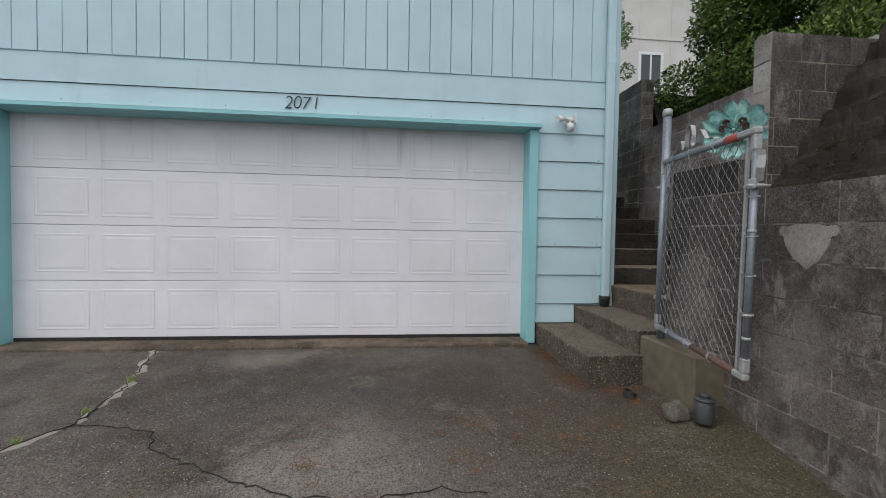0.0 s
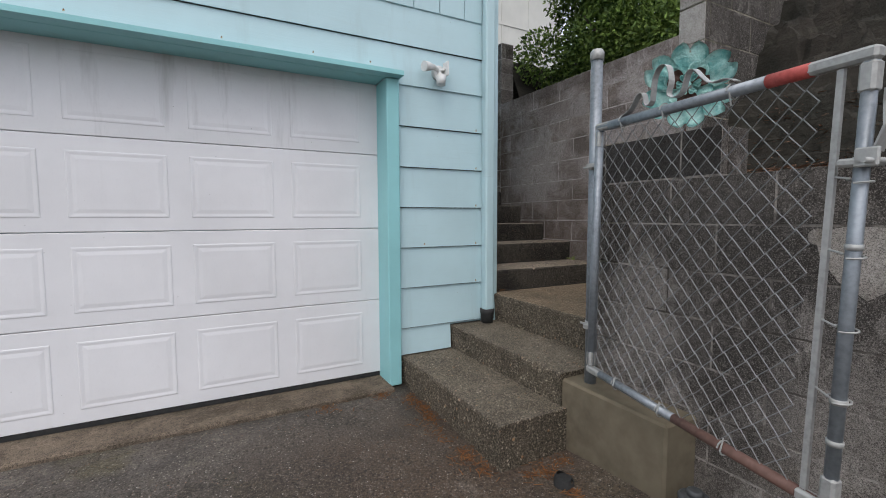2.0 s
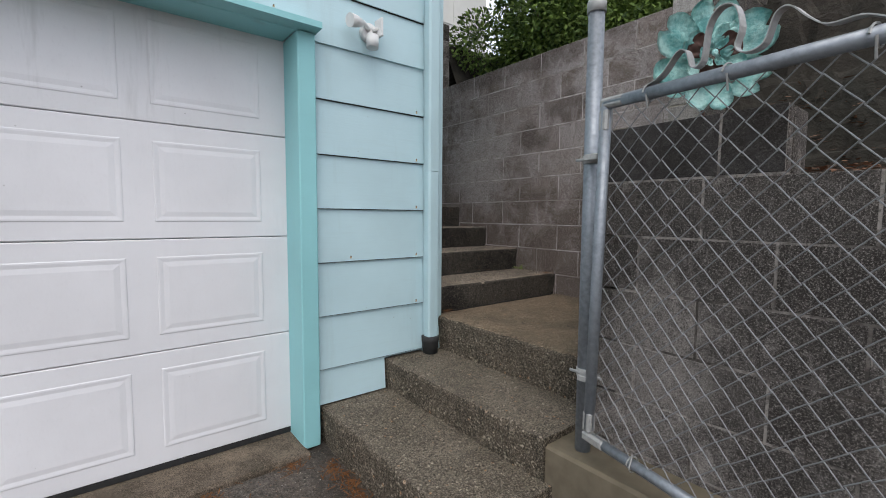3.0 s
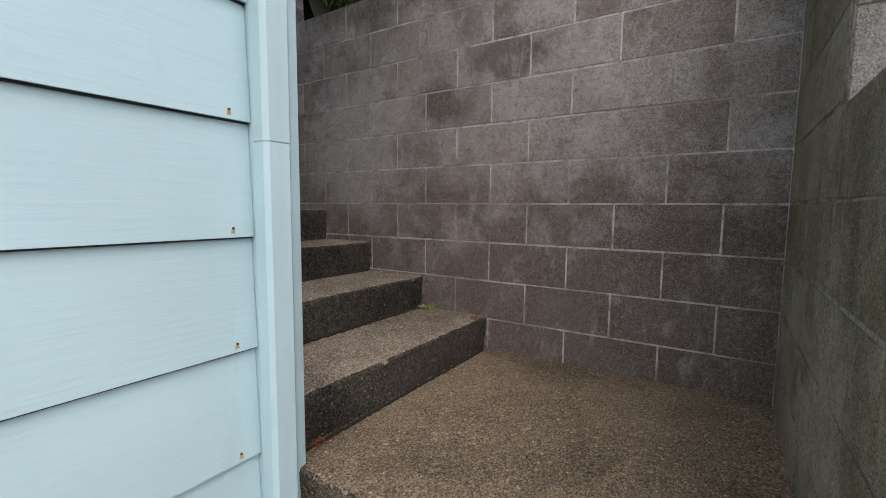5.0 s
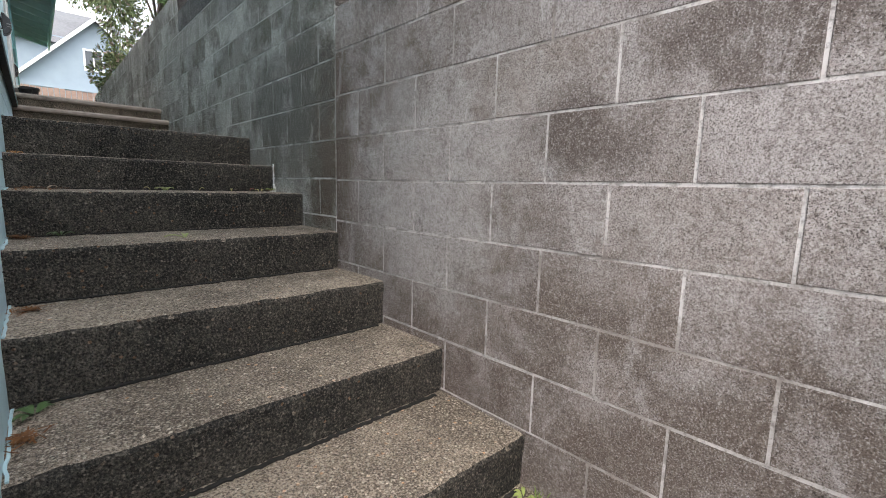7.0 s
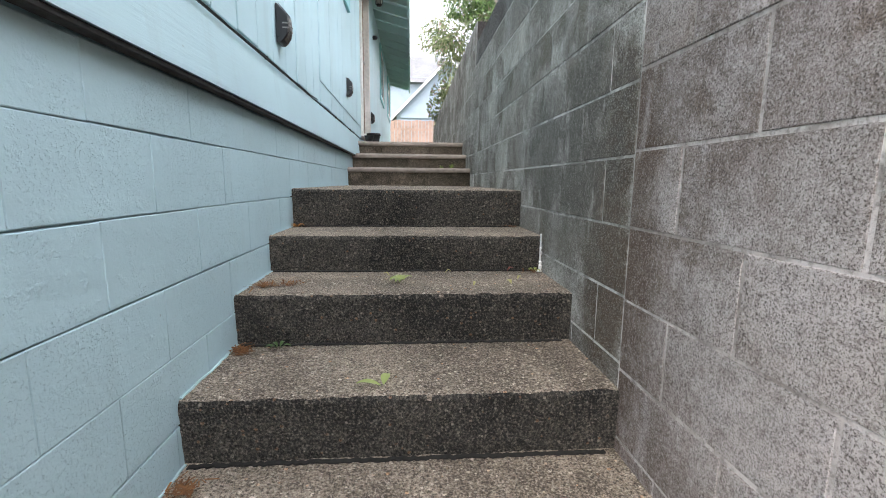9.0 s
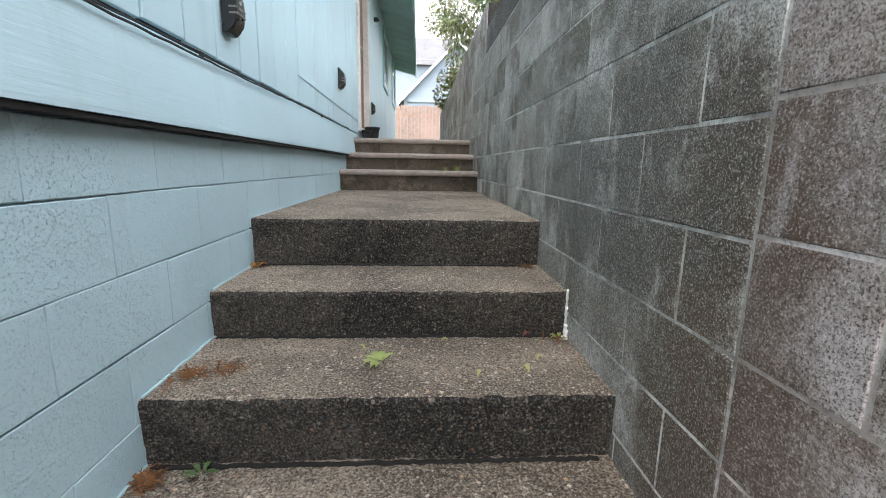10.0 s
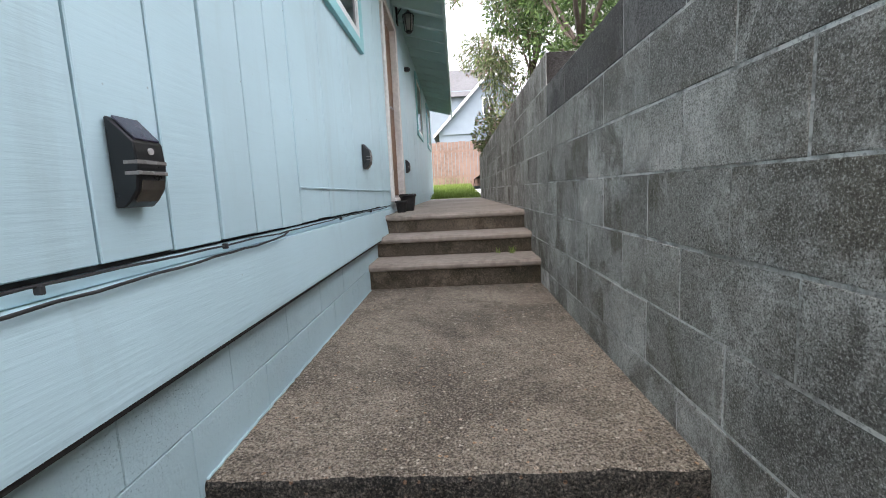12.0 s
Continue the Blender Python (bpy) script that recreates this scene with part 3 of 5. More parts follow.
def build_side():
    wall = thing("wall_east", "pale blue house side with painted block foundation, skirt board and grooved boards", "wall", (0, 0, 0), kind="structure")
    core = boxed(2.2, SIDE - 0.012, FACE + 0.24, HOUSE_END, -0.3, 2.48)
    box(core, 2.2, SIDE - 0.035, FACE + 0.24, HOUSE_END, 2.48, 2.6)
    part("foundation_core", core, PAINT_B, wall)
    core = boxed(2.2, SIDE - 0.03, FACE + 0.24, 11.34, 2.6, 5.4)
    box(core, 2.2, SIDE - 0.03, 12.36, HOUSE_END, 2.6, 5.4)
    box(core, 2.2, SIDE - 0.03, 11.34, 12.36, 4.98, 5.4)
    box(core, 2.2, SIDE - 0.03, 11.34, 12.36, 2.6, 2.86)
    part("sheathing", core, PAINT, wall)
    bm = bmesh.new()
    prism(bm, [(SIDE - 0.03, FACE + 0.12, 2.54), (SIDE + 0.046, FACE + 0.12, 2.532), (SIDE + 0.046, FACE + 0.12, 2.545), (SIDE + 0.022, FACE + 0.12, 2.765), (SIDE - 0.03, FACE + 0.12, 2.765)], (0, 0, 0), (0, 11.3 - FACE - 0.12, 0))
    part("skirt_board", bm, PAINT_S, wall)
    # Added dark strip: the skirt board's overhang shadow as a colour.
    part("shadow_strip", boxed(SIDE + 0.006, SIDE + 0.04, FACE + 0.13, 11.29, 2.5165, 2.531, bevel=0.002), SHADOW_LINE, wall, "dark strip painting the shadow line under the skirt board")
    part("drip_strip", boxed(SIDE - 0.03, SIDE - 0.008, FACE + 0.12, 11.3, 2.767, 2.794, bevel=0.003), PAINT_S, wall)
    # Another added strip blackens the shadow line below the planks.
    part("shadow_strip", boxed(SIDE - 0.03, SIDE - 0.016, FACE + 0.12, 11.3, 2.796, 2.822), SHADOW_LINE, wall, "dark strip painting the shadow line at the foot of the boards")
    bm = boxed(SIDE - 0.03, SIDE + 0.012, 12.42, HOUSE_END, 2.6, 2.9, bevel=0.004)
    part("skirt_board", bm, PAINT_S, wall)
    rng = random.Random(8)
    marks = [FACE + 0.12]
    y = 7.461 - 0.2245 * 13
    while y < HOUSE_END:
        if y > marks[-1] + 0.06:
            marks.append(y)
        y += 0.2245
    marks.append(HOUSE_END)
    for a, b in zip(marks, marks[1:]):
        if a > 11.3 - 0.05 and b < 12.45:
            continue
        a2, b2 = a, b
        if a < 11.28 < b:
            b2 = 11.28
        if a < 12.44 < b:
            a2 = 12.44
        bm = bmesh.new()
        d = rng.uniform(-0.002, 0.002)
        g = rng.choice((0.006, 0.007, 0.009)) if a < 8.5 else rng.choice((0.0005, 0.001, 0.003))
        box(bm, SIDE - 0.03, SIDE + d, a2 + (0.003 if a < 8.5 else 0.0005), b2 - g, 2.806 + rng.uniform(-0.004, 0.006), 5.3, bevel=0.0025)
        part("plank", bm, PAINT_SIDE, wall)
    lay_blocks(wall, (SIDE, FACE + 0.25), 90, 6.6, 0.492, 9, 0.4325, 0.206, PAINT_B, 0.56, 0.0015, 0.0022, 0.0018)
    lay_blocks(wall, (SIDE, FACE + 0.25), 90, 6.6, 2.346, 1, 0.4325, 0.169, PAINT_B, 0.05, 0.0015, 0.0022, 0.0018)
    return wall


wall_side = build_side()
solo("wall_west", boxed(HOUSE_W, HOUSE_W + 0.2, FACE + 0.22, HOUSE_END, -0.3, 5.4), PAINT, "plain pale blue house wall", "wall", "structure")
solo("wall_north", boxed(HOUSE_W + 0.2, 2.2, HOUSE_END - 0.2, HOUSE_END, -0.3, 5.4), PAINT, "plain pale blue house wall", "wall", "structure")


def build_corner():
    t = thing("trim_corner", "pale blue painted corner boards of the house", "corner trim", (0, 0, 0), kind="structure")
    part("corner_board", boxed(2.254, 2.404, FACE - 0.02, FACE + 0.025, 0.36, 5.3, bevel=0.004), PAINT_WORN, t)
    part("corner_board", boxed(SIDE - 0.06, 2.43, FACE + 0.027, FACE + 0.118, 0.5, 5.3, bevel=0.004), PAINT_WORN, t)
    rng = random.Random(31)
    for k in range(14):
        z = 0.55 + 0.15 * k + rng.uniform(-0.05, 0.05)
        h, w = rng.uniform(0.012, 0.045), rng.uniform(0.0015, 0.004)
        bm = bmesh.new()
        prism(bm, [(2.4285, FACE + 0.0262, z), (2.4285 - w, FACE + 0.0262, z + h * 0.3), (2.4285 - w * 0.6, FACE + 0.0262, z + h * 0.8), (2.4285, FACE + 0.0262, z + h)], (0, 0, 0), (0, 0.001, 0))
        part("bare_chip", bm, BROWN_WOOD, t, "bare wood where the paint has chipped")


build_corner()


def build_downspout():
    d = thing("downspout", "pale blue painted metal downspout at the house corner", "downspout", (2.285, 4.512, 0.37))
    bm = bmesh.new()
    box(bm, -0.0455, 0.0385, -0.0378, 0.028, 0.10, 1.22, bevel=0.012)
    part("lower_pipe", bm, PAINT_METAL, d)
    bm = bmesh.new()
    box(bm, -0.047, 0.04, -0.039, 0.028, 1.2, 4.85, bevel=0.0125)
    for e in bm.faces:
        e.smooth = False
    part("upper_pipe", bm, PAINT_METAL, d)
    bm = bmesh.new()
    tube(bm, [(-0.008, -0.004, z) for z in (0.0, 0.03, 0.035, 0.07, 0.075, 0.115)], [0.05, 0.05, 0.055, 0.055, 0.058, 0.06], 14)
    part("drain_boot", bm, BLACK_MATT, d, "black corrugated plastic drain boot")
    part("strap", boxed(-0.05, 0.043, -0.042, 0.028, 2.62, 2.66, bevel=0.003), PAINT_METAL, d)


build_downspout()

# ---- stairs ----
def step_mesh(x0, x1, y0, y1, z0, z1, axis, seed, rough=0.006, cells=0.016):
    """A cast step: rough chipped riser and nosing. axis: 'y' climbs to +y, 'x' climbs to +x."""
    bm = bmesh.new()
    a0, a1 = (x0, x1) if axis == "y" else (y0, y1)
    f = y0 if axis == "y" else x0
    back = y1 if axis == "y" else x1
    n = max(4, int((a1 - a0) / cells))
    foot = max(z0, z1 - 0.225)
    prof = [(0.012, z0)] + [(0.012 * (1 - k / 9), foot + 0.002 + (z1 - 0.02 - foot) * k / 9) for k in range(9)] + [(0.0, z1 - 0.016), (0.007, z1 - 0.004), (0.03, z1), (0.12, z1), (back - f, z1)]
    top = len(prof) - 5
    rows = []
    for i in range(n + 1):
        a = a0 + (a1 - a0) * i / n
        row = []
        for k, (d, z) in enumerate(prof):
            w = noise.noise((a * 14, z * 14, seed)) + 0.8 * noise.noise((a * 46, z * 46, seed + 5))
            dd = d + (rough * w if k < top + 3 else 0)
            zz = z + (rough * 0.5 * w if top <= k < top + 3 else (0.003 * w if k > top + 2 else 0))
            if top <= k < top + 2:
                dd += max(0, noise.noise((a * 5, seed, 2)) - 0.35) * 0.06
            row.append(bm.verts.new((a, f + dd, zz) if axis == "y" else (f + dd, a, zz)))
        rows.append(row)
    m = len(prof)
    for p, q in zip(rows, rows[1:]):
        for k in range(m - 1):
            bm.faces.new((p[k], q[k], q[k + 1], p[k + 1]))
    for row in (rows[0], rows[-1]):
        end = bm.verts.new(((row[0].co.x, back, z0) if axis == "y" else (back, row[0].co.y, z0)))
        bm.faces.new(row + [end])
    return bm


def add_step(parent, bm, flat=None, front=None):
    """Riser and tread faces take separate materials; the default riser's has shade painted in."""
    ob = part("step", bm, front or RISER_SHADED, parent)
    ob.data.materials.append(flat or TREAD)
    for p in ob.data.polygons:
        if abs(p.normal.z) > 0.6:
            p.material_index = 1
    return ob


def build_stairs():
    st = thing("stairs", "cast concrete stairs with exposed aggregate turning up beside the house", "stairs", (0, 0, 0), kind="structure")
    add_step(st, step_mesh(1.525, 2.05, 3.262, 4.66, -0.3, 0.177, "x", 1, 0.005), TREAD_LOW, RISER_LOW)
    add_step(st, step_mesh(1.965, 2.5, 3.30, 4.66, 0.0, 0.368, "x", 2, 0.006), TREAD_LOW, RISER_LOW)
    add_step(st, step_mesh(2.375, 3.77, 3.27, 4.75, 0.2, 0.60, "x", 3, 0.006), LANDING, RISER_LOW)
    ys = [4.617, 5.07, 5.51, 5.94, 6.372, 6.805, 7.245, 7.675]
    zs = [0.788, 0.984, 1.18, 1.395, 1.598, 1.797, 1.972, 2.186]
    for i, (y, z) in enumerate(zip(ys, zs)):
        y1 = ys[i + 1] + 0.05 if i < 7 else 9.98
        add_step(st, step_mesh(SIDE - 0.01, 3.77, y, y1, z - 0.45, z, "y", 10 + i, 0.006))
    for i, (y, z) in enumerate(zip(ys, zs)):
        y1 = ys[i + 1] if i < 7 else 9.9
        bm = bmesh.new()
        rng = random.Random(i)
        n = int((y1 - y) / 0.03)
        strip(bm, [(SIDE + 0.004 + rng.uniform(0, 0.006), y + 0.01 + (y1 - y - 0.01) * k / n, z + 0.003) for k in range(n + 1)], 0.007, (1, 0, 0), 0.005)
        part("paint_edge", bm, PAINT_B, st, "pale blue paint slopped on the step")
    # Uneven near-black strip along the foot of each riser.
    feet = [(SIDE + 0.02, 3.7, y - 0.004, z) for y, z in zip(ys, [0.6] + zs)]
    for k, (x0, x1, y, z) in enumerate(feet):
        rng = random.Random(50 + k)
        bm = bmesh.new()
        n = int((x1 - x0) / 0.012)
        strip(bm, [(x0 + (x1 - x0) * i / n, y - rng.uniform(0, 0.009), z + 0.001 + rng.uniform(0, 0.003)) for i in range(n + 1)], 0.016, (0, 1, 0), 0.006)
        part("foot_strip", bm, FOOT_DARK, st, "dark strip along the foot of the riser")
    top = thing("stairs_upper", "three worn concrete steps with rounded nosings", "stairs", (0, 0, 0), kind="structure")
    for i, (y, z) in enumerate(((9.90, 2.38), (10.29, 2.55), (10.66, 2.718))):
        y1 = y + 0.55 if i < 2 else 17.9
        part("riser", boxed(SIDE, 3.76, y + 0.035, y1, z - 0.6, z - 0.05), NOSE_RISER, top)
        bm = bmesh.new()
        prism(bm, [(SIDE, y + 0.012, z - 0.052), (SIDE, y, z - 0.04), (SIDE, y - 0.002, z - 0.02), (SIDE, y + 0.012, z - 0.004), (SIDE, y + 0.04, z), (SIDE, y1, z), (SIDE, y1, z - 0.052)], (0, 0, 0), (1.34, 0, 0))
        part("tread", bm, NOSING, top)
    solo("pavement_plinth", boxed(1.985, 2.62, 2.66, 3.32, -0.3, 0.335, bevel=0.012), PLINTH, "mossy concrete plinth beside the lower steps", "plinth", "structure")


build_stairs()

# ---- retaining walls ----
WX = 3.768
WF = 3.738
LOW = 2.2
PATCH = block_material("scraped_mortar", (0.34, 0.31, 0.28), (0.36, 0.33, 0.3), (0.5, 0.46, 0.43), (0.2, 0.18, 0.16))


def build_walls():
    near = thing("wall_block_east", "brown-grey concrete block retaining wall with pale mortar and salt bloom", "block wall", (0, 0, 0), kind="structure")
    bm = bmesh.new()
    prism(bm, [(WX + 0.0015, 3.1, -0.3), (WX + 0.2, 3.1, -0.3), (WF + 0.2, 6.39, -0.3), (WF + 0.0015, 6.39, -0.3)], (0, 0, 0), (0, 0, 3.065))
    part("mortar", bm, MORTAR, near)
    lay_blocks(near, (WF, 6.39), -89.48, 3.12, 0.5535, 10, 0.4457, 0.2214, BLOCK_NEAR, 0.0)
    far = thing("wall_block_east_upper", "blue-grey concrete block retaining wall with dark weather stains", "block wall", (0, 0, 0), kind="structure")
    part("mortar", boxed(WF + 0.0015, WF + 0.2, 6.391, 9.62, 1.0, 3.57), MORTAR_DARK, far)
    part("mortar", boxed(WF + 0.0015, WF + 0.2, 9.62, 17.9, 2.0, 3.78), MORTAR_DARK, far)
    lay_blocks(far, (WF, 17.9), -90, 8.28, 2.311, 7, 0.4275, 0.2105, BLOCK_FAR, 0.0)
    lay_blocks(far, (WF, 9.62), -90, 3.23, 1.469, 9, 0.4275, 0.2105, BLOCK_FAR, 0.615)
    lay_blocks(far, (WF, 9.62), -90, 3.23, 3.3635, 1, 0.4275, 0.2105, BLOCK_CAP, 0.115)
    lay_blocks(far, (WF, 9.616), 0, 0.2, 3.575, 1, 0.44, 0.2075, BLOCK_BLACK, 0.0)
    lay_blocks(far, (WF, 6.386), 0, 0.2, 2.775, 4, 0.44, 0.2, BLOCK_DARK, 0.0)
    south = thing("wall_block_south", "weathered grey block wall end beside the landing", "block wall", (0, 0, 0), kind="structure")
    part("mortar", boxed(2.868, 4.15, 3.1015, 3.2685, -0.3, 2.726), MORTAR_MOSSY, south)
    part("mortar", boxed(2.225, 2.868, 3.12, 3.2685, -0.3, 1.65), MORTAR_MOSSY, south)
    lay_blocks(south, (2.864, 3.10), 0, 1.286, 0.537, 10, 0.43, 0.2197, BLOCK_DARK, 0.1)
    lay_blocks(south, (WX, 3.27), 180, 0.895, 0.5535, 10, 0.43, 0.2214, BLOCK_MOSSY, 0.55)
    lay_blocks(south, (2.868, 3.27), 180, 0.648, 0.337, 6, 0.43, 0.2197, BLOCK_MOSSY, 0.55)
    # The pier's end face gets a paler block: its brighter light is in the colour.
    lay_blocks(south, (2.864, 3.27), -90, 0.17, 1.6355, 5, 0.44, 0.2197, BLOCK_LIT, 0.0)
    low = thing("wall_block_low", "low dark damp block wall with a pale mortar patch", "block wall", (0, 0, 0), kind="structure")
    part("mortar", boxed(LOW + 0.0015, LOW + 0.2, -0.9, 3.12, -0.7, 1.425), MORTAR_DAMP, low)
    part("mortar", boxed(LOW + 0.0015, LOW + 0.2, 2.6, 3.265, 1.425, 1.64), MORTAR_DAMP, low)
    lay_blocks(low, (LOW, 3.266), -90, 4.16, -0.286, 8, 0.44, 0.2145, BLOCK_DARK, 0.5)
    lay_blocks(low, (LOW, 3.266), -90, 0.67, 1.43, 1, 0.44, 0.2145, BLOCK_BLACK, 0.1)
    lay_blocks(low, (LOW, 2.596), 0, 0.2, 1.43, 1, 0.44, 0.2145, BLOCK_DARK, 0.1)
    patch = bmesh.new()
    rim = [(2.255, 1.19), (2.16, 1.215), (2.05, 1.21), (1.96, 1.19), (1.985, 1.1), (2.03, 1.02), (2.1, 0.965), (2.18, 1.02), (2.235, 1.1)]
    prism(patch, [(LOW - 0.006, y, z) for y, z in rim], (0, 0, 0), (0.012, 0, 0))
    part("mortar_patch", patch, PATCH, low, "pale scraped mortar patch")
    for y in (2.245, 1.965):
        bm = bmesh.new()
        tube(bm, [(LOW - 0.007, y, 1.175), (LOW + 0.01, y, 1.175)], 0.03, 16)
        part("plug", bm, PATCH, low)

build_walls()

# ---- hill, bank and plants ----
SOIL = Graph("bank_soil")
_n = SOIL.noise(3, 6, 0.65)
_f = SOIL.noise(60, 5, 0.7)
_s = SOIL.noise(2.2, 6, 0.6, SOIL.stretch(1.2, 1.2, 7), 0.5)
_c = SOIL.mix(SOIL.ramp(_n, 0.4, 0.65), (0.045, 0.038, 0.031), (0.024, 0.024, 0.019))
_c = SOIL.mix(SOIL.ramp(_s, 0.45, 0.7, 0, 0.7), _c, (0.075, 0.068, 0.055))
_c = SOIL.mix(SOIL.ramp(_f, 0.4, 0.7, 0, 0.7), _c, (0.028, 0.024, 0.02))
SOIL = SOIL.done(_c, 0.95, SOIL.bump(SOIL.math("ADD", _f, _s), 0.8, 0.02), 0, 0.2)
DUFF = plain("brown_leaf_litter", (0.2, 0.095, 0.05), 0.95, wear=0.6, scale=70, bump=0.6)


def leafy(name, dark, pale, gloss=0.45, dry=None):
    g = Graph(name)
    r = g.island()
    c = g.mix(r, dark, pale)
    if dry:
        c = g.mix(g.ramp(g.math("FRACT", g.math("MULTIPLY", r, 13.7)), 0.84, 0.88), c, dry)
    g.put(g.p.inputs["Subsurface Weight"], 0.0)
    g.put(g.p.inputs["Transmission Weight"], 0.0)
    return g.done(c, gloss, None, 0, 0.25)


LEAF_DARK = leafy("dark_laurel_leaf", (0.03, 0.06, 0.014), (0.19, 0.28, 0.06), 0.6)
LEAF_DEEP = leafy("deep_evergreen_leaf", (0.015, 0.028, 0.009), (0.06, 0.095, 0.025), 0.65)
LEAF_GREEN = leafy("fresh_green_leaf", (0.035, 0.075, 0.022), (0.16, 0.25, 0.075))
LEAF_DRY = leafy("olive_and_dry_leaf", (0.06, 0.09, 0.035), (0.23, 0.27, 0.12), 0.6, (0.28, 0.21, 0.17))
GRASSY = leafy("grass_blade", (0.13, 0.21, 0.035), (0.28, 0.36, 0.09), 0.6)
BARK = plain("grey_brown_bark", (0.13, 0.1, 0.08), 0.9, wear=0.6, scale=35, bump=0.8)


def leaves(centres, count, length, width, seed, droop=0.0):
    """Many folded leaves round clump centres (x, y, z, radius)."""
    rng = np.random.default_rng(seed)
    verts, faces = [], []
    weights = np.array([c[3] ** 2 for c in centres])
    pick = rng.choice(len(centres), count, p=weights / weights.sum())
    for i in range(count):
        cx, cy, cz, r = centres[pick[i]]
        d = rng.normal(size=3)
        d /= np.linalg.norm(d)
        p = np.array((cx, cy, cz)) + d * r * (0.55 + 0.5 * rng.random() ** 0.6) * np.array((1, 1, 0.85))
        a = d * 0.7 + rng.normal(size=3) * 0.6 + np.array((0, 0, -droop))
        a /= np.linalg.norm(a)
        s = np.cross(a, rng.normal(size=3))
        s /= np.linalg.norm(s) + 1e-6
        n = np.cross(s, a)
        ln, w = length * (0.7 + 0.6 * rng.random()), width * (0.7 + 0.6 * rng.random())
        k = len(verts)
        verts += [p, p + a * ln * 0.5 + s * w + n * w * 0.3, p + a * ln, p + a * ln * 0.5 - s * w + n * w * 0.3]
        faces += [(k, k + 1, k + 2), (k, k + 2, k + 3)]
    return [tuple(v * U) for v in verts], faces


def crown(name, parent, data, material):
    me = bpy.data.meshes.new(name)
    me.from_pydata(data[0], [], data[1])
    me.materials.append(material)
    ob = new(name, me)
    ob.parent = parent
    ob["kind"] = "stuff"
    return ob


def clumps(seed, n, lo, hi, r0, r1):
    rng = random.Random(seed)
    return [(rng.uniform(lo[0], hi[0]), rng.uniform(lo[1], hi[1]), rng.uniform(lo[2], hi[2]), rng.uniform(r0, r1)) for _ in range(n)]


def limbs(base, tips, r, seed):
    """A tapered trunk that splits towards the tips."""
    rng = random.Random(seed)
    bm = bmesh.new()
    base = Vector(base)
    mid = base + (sum((Vector(t[:3]) for t in tips), Vector()) / len(tips) - base) * 0.4
    tube(bm, [base, base.lerp(mid, 0.5) + Vector((rng.uniform(-0.05, 0.05), 0, 0)), mid], [r, r * 0.8, r * 0.65], 9)
    for t in tips:
        t = Vector(t[:3])
        k = mid.lerp(t, 0.5) + Vector([rng.uniform(-0.15, 0.15) for _ in range(3)])
        tube(bm, [mid, k, t], [r * 0.4, r * 0.22, r * 0.07], 6)
    return bm


def plant(name, label, category, base, centres, count, ln, wd, material, seed, r=0.08, droop=0.0, group=""):
    p = thing(name, label, category, base, group=group)
    local = [(x - base[0], y - base[1], z - base[2], q) for x, y, z, q in centres]
    part("trunk", limbs((0, 0, -0.1), local[:9], r, seed), BARK, p)
    crown("crown", p, leaves(local, count, ln, wd, seed, droop), material)
    return p


def hill_z(x, y):
    low = 2.62 + 0.05 * noise.noise((x * 2, y * 2, 1))
    high = 3.42
    k = min(1, max(0, (y - 6.15) / 0.35))
    z = low + (high - low) * k
    z += min(3.0, max(0, x - 4.25 - 0.5 * k) * (0.75 if k < 0.5 else 0.3))
    if x > 4.1:
        z += 0.12 * noise.noise((x * 1.3, y * 1.3, 0)) + 0.05 * noise.noise((x * 5, y * 5, 7))
    return z


